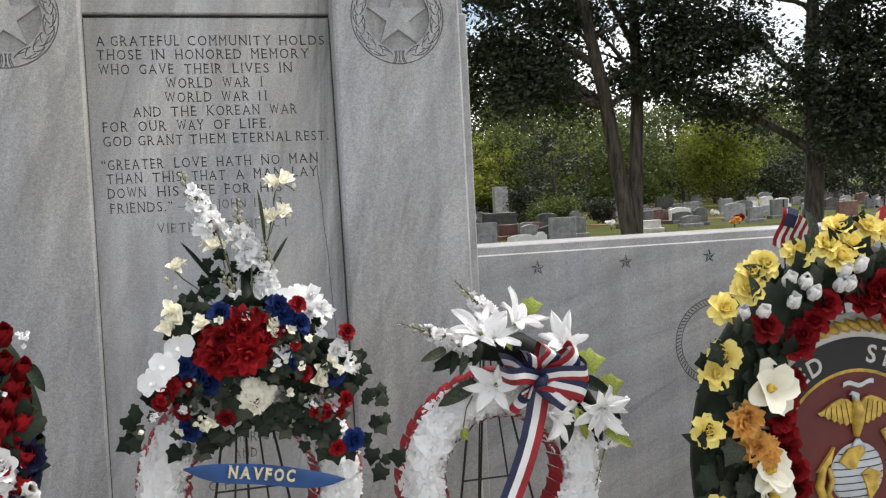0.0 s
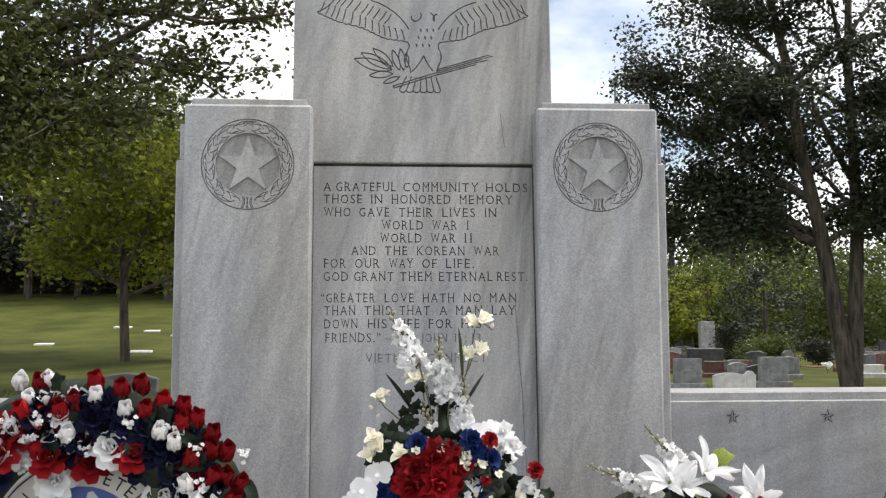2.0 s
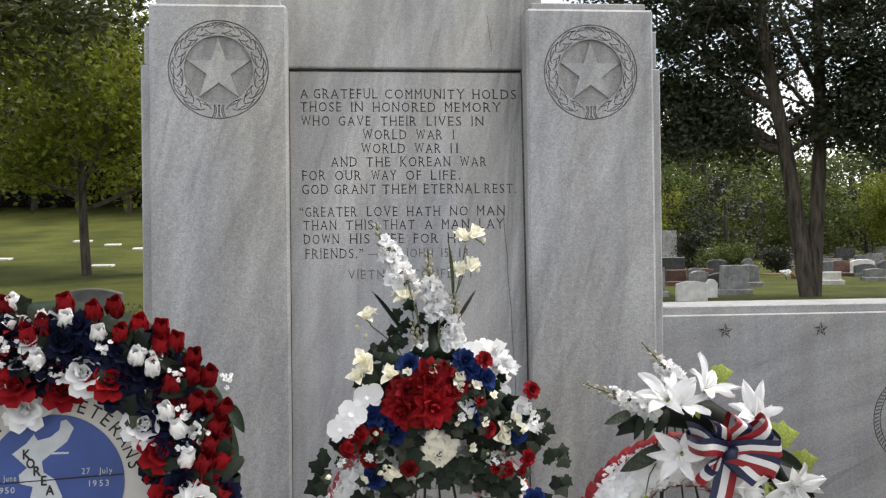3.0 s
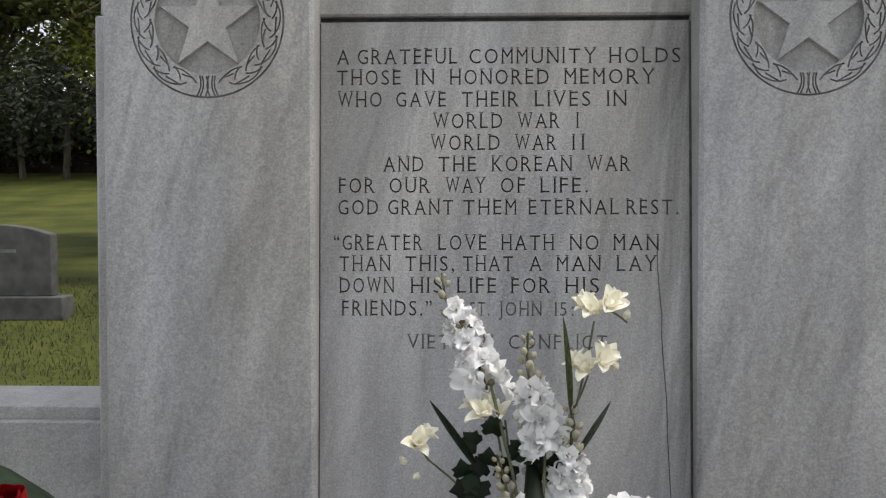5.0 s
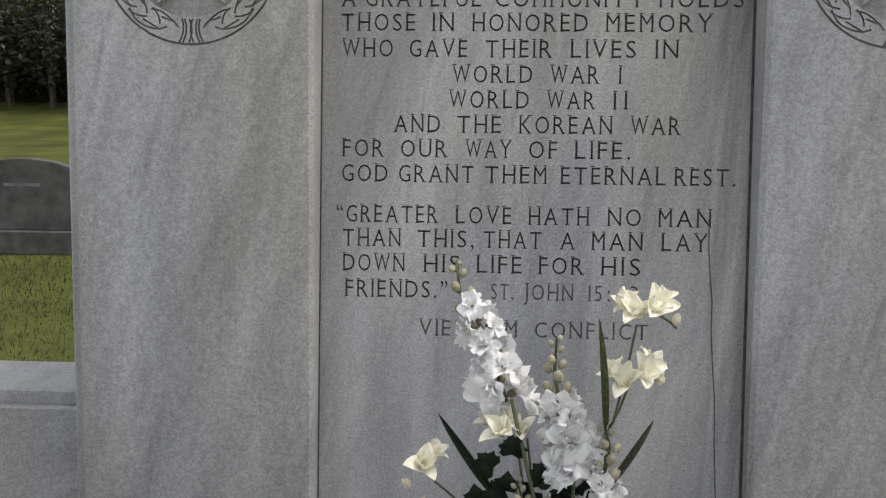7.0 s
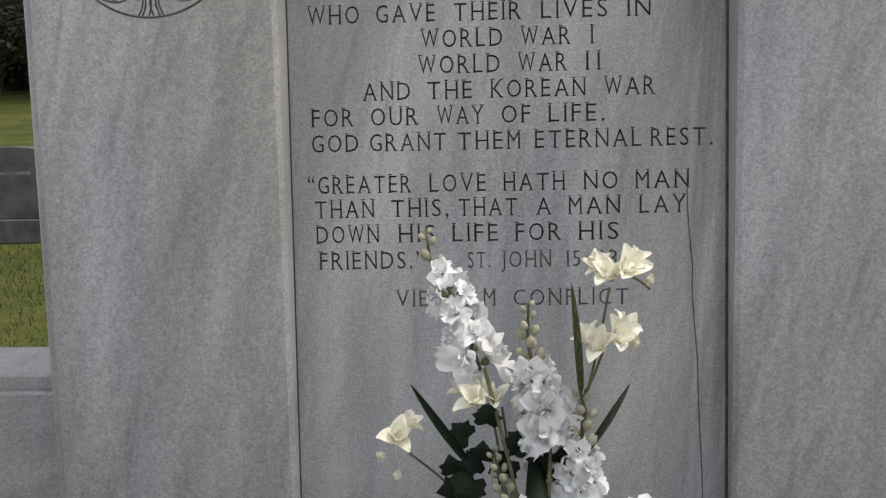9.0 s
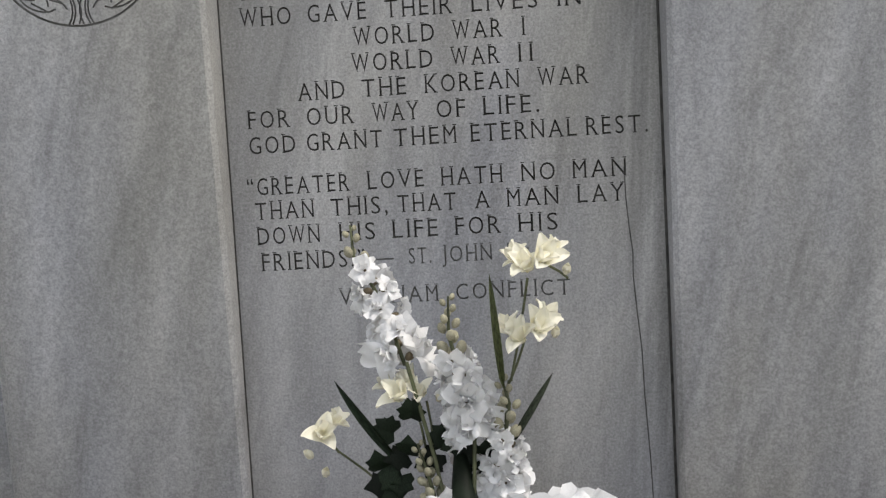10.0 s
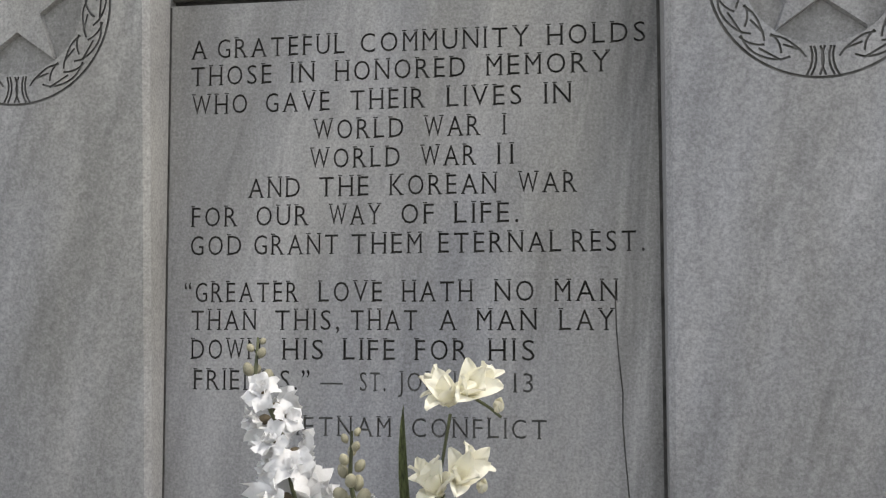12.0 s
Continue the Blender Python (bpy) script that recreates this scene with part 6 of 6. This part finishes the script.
# added trees whose dark leaf colour stands for shaded gaps in the woods
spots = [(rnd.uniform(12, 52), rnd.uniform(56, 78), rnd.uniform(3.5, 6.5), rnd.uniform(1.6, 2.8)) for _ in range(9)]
woods("shaded_trees", "dark rounded trees added as shaded gaps among the graves", spots, 18, 20000, 0.26, LEAF_DARK, 0.12)
make_tree("bright yellow-green tree among the graves", 39.5, 61.0, 4.6, 2.6, 0.14, 31, 15000, 0.22, 0.6, LEAF_LIGHT, arms=13, fork=0.2, up=0.3, floor=0.6)

# a far wooded ridge, and a near-black bank added as shade under the woods on the rise
ridge = Build()
for i in range(41):
    x = -500 + 45 * i
    ridge.v += [(x, 700, -5), (x, 760, 34 + 14 * noise.noise((i * 0.23, 1.7, 0)) + 10 * math.sin(i * 0.35)), (x, 1000, 20)]
ridge.f = [(3 * i + k, 3 * i + 3 + k, 3 * i + 4 + k, 3 * i + 1 + k) for i in range(40) for k in (0, 1)]
# distance haze is mixed into the ridge's blue-grey colour
tagged(part("backdrop", ridge, material("hazy_wooded_ridge", (0.10, 0.13, 0.15), 0.95, vary=0.2, scale=0.02, fine=0.3), smooth=True), "far hazy wooded ridge", "hill", kind="structure")
# added backing: its near-black colour stands for the shade beneath the trees
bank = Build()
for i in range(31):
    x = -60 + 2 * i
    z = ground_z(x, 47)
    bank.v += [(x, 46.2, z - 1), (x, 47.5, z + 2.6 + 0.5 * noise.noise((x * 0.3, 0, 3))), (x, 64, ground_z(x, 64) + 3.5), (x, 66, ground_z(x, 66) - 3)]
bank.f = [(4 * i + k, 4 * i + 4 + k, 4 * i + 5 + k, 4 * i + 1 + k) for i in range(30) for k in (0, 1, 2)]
tagged(part("bank", bank, material("woods_shade_backing", (0.022, 0.017, 0.012), 0.95, vary=0.3, scale=2, fine=20, shine=0.1), smooth=True), "near-black backing bank added for the shade under the woods", "bank", kind="structure")


# ---- gravestones ----
def stone_outline(w, h, top):
    """Outline of a headstone: flat, bowed, or shouldered."""
    if top == "flat":
        return [(-w / 2, 0), (w / 2, 0), (w / 2, h), (-w / 2, h)]
    if top == "bow":
        return [(-w / 2, 0), (w / 2, 0)] + [(w / 2 - w * i / 10, h - 0.09 * w * (2 * i / 10 - 1) ** 2) for i in range(11)]
    return [(-w / 2, 0), (w / 2, 0), (w / 2, h * 0.82)] + [(w * 0.36 * math.cos(math.pi * i / 8), h * 0.85 + h * 0.15 * math.sin(math.pi * i / 8)) for i in range(9)] + [(-w / 2, h * 0.82)]


def gravestone(x, y, w, h, d, top, mat, label, turn=0.0, bars=0, z=None, plinth=True):
    g = thing("gravestone", label, "gravestone", pose(x, y, (ground_z(x, y) if z is None else z) - 0.03, 0, 0, turn), "gravestones in the cemetery")
    foot = 0.0
    if plinth:
        foot = 0.2 if w > 0.5 else 0.1
        part("plinth", softened(Build().box(-w * 0.62, w * 0.62, -d * 0.9, d * 0.9, -0.1, foot), 0.015, 1), mat, g)
    b = Build().prism(stone_outline(w, h - foot, top), -d / 2, d / 2)
    part("headstone", softened(b, 0.012, 1), mat, g, m=pose(0, 0, foot))
    for k in range(bars):
        part("inscription_bar", Build().box(-w * 0.17, w * 0.17, -d / 2 - 0.004, -d / 2 + 0.01, foot + h * 0.5 - 0.10 * k, foot + h * 0.5 - 0.10 * k + 0.04), GRANITE_LIGHT if mat is not GRANITE_WEATHERED else GRANITE, g)
    return g


gravestone(-6.02, 10.0, 1.35, 1.10, 0.2, "bow", GRANITE_WEATHERED, "wide grey granite headstone on a rough base", bars=1, z=ground_z(-6, 10) + 0.12)
gravestone(-3.58, 10.0, 0.82, 0.69, 0.16, "bow", GRANITE_WEATHERED, "low grey granite headstone with a bowed top")
gravestone(12.35, 27.0, 0.92, 0.98, 0.2, "flat", GRANITE_LIGHT, "square grey granite headstone", bars=1)
gravestone(9.25, 26.0, 0.85, 0.95, 0.2, "flat", GRANITE_LIGHT, "pale grey headstone with dark letters", bars=2)
gravestone(9.82, 24.0, 0.92, 0.6, 0.15, "bow", WHITE_STONE, "low white marble headstone", plinth=False)
gravestone(11.0, 25.5, 0.36, 0.6, 0.12, "shoulder", WHITE_STONE, "narrow white marble headstone", plinth=False)
gravestone(11.5, 36.0, 1.15, 0.95, 0.25, "bow", GRANITE_RED, "wide red-brown granite headstone on grass")
gravestone(13.6, 31.0, 1.1, 0.6, 0.25, "bow", GRANITE_DARK, "low dark granite headstone")
gravestone(14.2, 39.0, 1.6, 1.0, 0.25, "flat", GRANITE_DARK, "dark polished granite headstone")
gravestone(18.05, 50.0, 0.8, 2.25, 0.5, "flat", GRANITE_LIGHT, "tall pale granite block monument")
rnd = random.Random(41)
for i in range(230):
    y = 32 + 85 * (i / 230) ** 1.1 + rnd.uniform(-1.5, 1.5)
    x = y * rnd.uniform(0.24, 1.02) + 1.5
    if math.hypot(x - 14, y - 25) < 2 or math.hypot(x - 19.2, y - 22) < 2 or math.hypot(x - 18.05, y - 50) < 2.5:
        continue
    mat, name = rnd.choice(((GRANITE_LIGHT, "pale grey granite"),) * 4 + ((GRANITE, "grey granite"),) * 3 + ((WHITE_STONE, "white marble"), (GRANITE_DARK, "dark granite"), (GRANITE_RED, "red-brown granite")))
    top, word = rnd.choice((("flat", "square"), ("bow", "bowed"), ("shoulder", "shouldered")))
    gravestone(x, y, rnd.uniform(0.5, 1.15), rnd.uniform(0.5, 1.0), 0.22, top, mat, f"{name} headstone with a {word} top on grass", rnd.uniform(-8, 8))
for x, y, s in ((-9.6, 33, 0.6), (-8.2, 31.5, 0.5), (-7.0, 30, 0.4), (-10.4, 27, 0.5), (-6.9, 24.5, 0.6), (-4.9, 26, 0.35)):
    z = ground_z(x, y)
    b = softened(Build().box(-s / 2, s / 2, -0.2, 0.2, -0.1, 0.05), 0.01, 1)
    tagged(part("grave_marker", b, WHITE_STONE, m=pose(x, y, z, 4)), "flat pale stone marker set in the lawn", "gravestone", "flat markers on the lawn")


def bush(label, x, y, h, r, seed, mat, tall=1.0):
    t = thing("shrub", label, "shrub", pose(x, y, ground_z(x, y)))
    q = random.Random(seed)
    pts = [(r * q.uniform(-0.7, 0.7), r * q.uniform(-0.7, 0.7), h * q.uniform(0.15, 0.85)) for _ in range(40)]
    pts = [(px * (1.15 - 0.9 * pz / h * (tall - 1)), py * (1.15 - 0.9 * pz / h * (tall - 1)), pz) for px, py, pz in pts]
    part("stems", Build().tube([(0, 0, -0.1), (0, 0, h * 0.7)], [0.06, 0.02], 6), BARK, t)
    part("leaves", leaves(pts, 5000, 0.13, 0.2 * r + 0.05, seed, floor=0.05), mat, t)


bush("rounded green shrub among the graves", 17.8, 41.0, 1.5, 1.15, 3, LEAF_MID)
bush("small dark evergreen among the graves", 17.6, 45.0, 2.4, 0.8, 5, LEAF_DARK, 1.7)
bush("small dark shrub by a headstone", 21.2, 43.0, 1.3, 0.7, 6, LEAF_DARK, 1.3)
for i in range(14):
    y = rnd.uniform(30, 60)
    x = y * rnd.uniform(0.3, 0.75) + 1.5
    f = thing("grave_flowers", "small bunch of bright flowers by a grave", "flowers", pose(x, y, ground_z(x, y)))
    mat = (RED, YELLOW, WHITE, ORANGE)[i % 4]
    for k in range(6):
        bloom("rose", mat, f, (rnd.uniform(-0.15, 0.15), rnd.uniform(-0.1, 0.1), 0.25 + rnd.uniform(0, 0.12)), (rnd.uniform(-0.5, 0.5), -0.6, 0.8), 0.11)
        part("stem", Build().tube([(0, 0, 0), (rnd.uniform(-0.12, 0.12), 0, 0.28)], [0.008, 0.006], 5), STEM, f)
for x, y, w, d in ((16, 46, 7, 3.5), (26, 58, 12, 3), (24, 42, 8, 2.0), (38, 72, 18, 3)):
    strip_of = Build()
    strip_of.v = [(x - w / 2 + w * i / 12, y + s * d / 2 * (0.8 + 0.3 * noise.noise((i * 0.5, s, x))), ground_z(x - w / 2 + w * i / 12, y + s * d / 2) + 0.03) for i in range(13) for s in (-1, 1)]
    strip_of.f = [(2 * i, 2 * i + 2, 2 * i + 3, 2 * i + 1) for i in range(12)]
    tagged(part("path", strip_of, EARTH), "bare reddish earth between the graves", "path", kind="structure")
mast = thing("lamp_mast", "tall thin metal mast with a lamp head", "mast", pose(15.57, 60, ground_z(15.6, 60)))
part("pole", Build().tube([(0, 0, 0), (0, 0, 18.2)], [0.12, 0.07], 8), GRANITE, mast)
part("lamp_head", softened(Build().box(-0.16, 0.16, -0.2, 0.2, 18.1, 18.6), 0.05, 2), GRANITE, mast)

# grass blades close behind the wall
g = np.random.default_rng(12)
n = 42000
gx, gy = g.uniform(-9, -0.6, n), 0.4 + 14 * g.random(n) ** 1.3
gz = np.array([ground_z(a, b) for a, b in zip(gx, gy)])
c = np.stack([gx, gy, gz], 1)
ang = g.uniform(0, 2 * np.pi, n)
wv = np.stack([np.cos(ang), np.sin(ang), 0 * ang], 1) * 0.004
top = np.stack([g.normal(0, 0.025, n), g.normal(0, 0.025, n), g.uniform(0.03, 0.075, n)], 1)
v = np.stack([c - wv, c + wv, c + top], 1).reshape(-1, 3)
me = bpy.data.meshes.new("grass_blades")
me.from_pydata(v.tolist(), [], np.arange(3 * n).reshape(-1, 3).tolist())
tagged(part("grass_blades", me, BLADE), "short mown grass behind the low wall", "grass", kind="stuff")
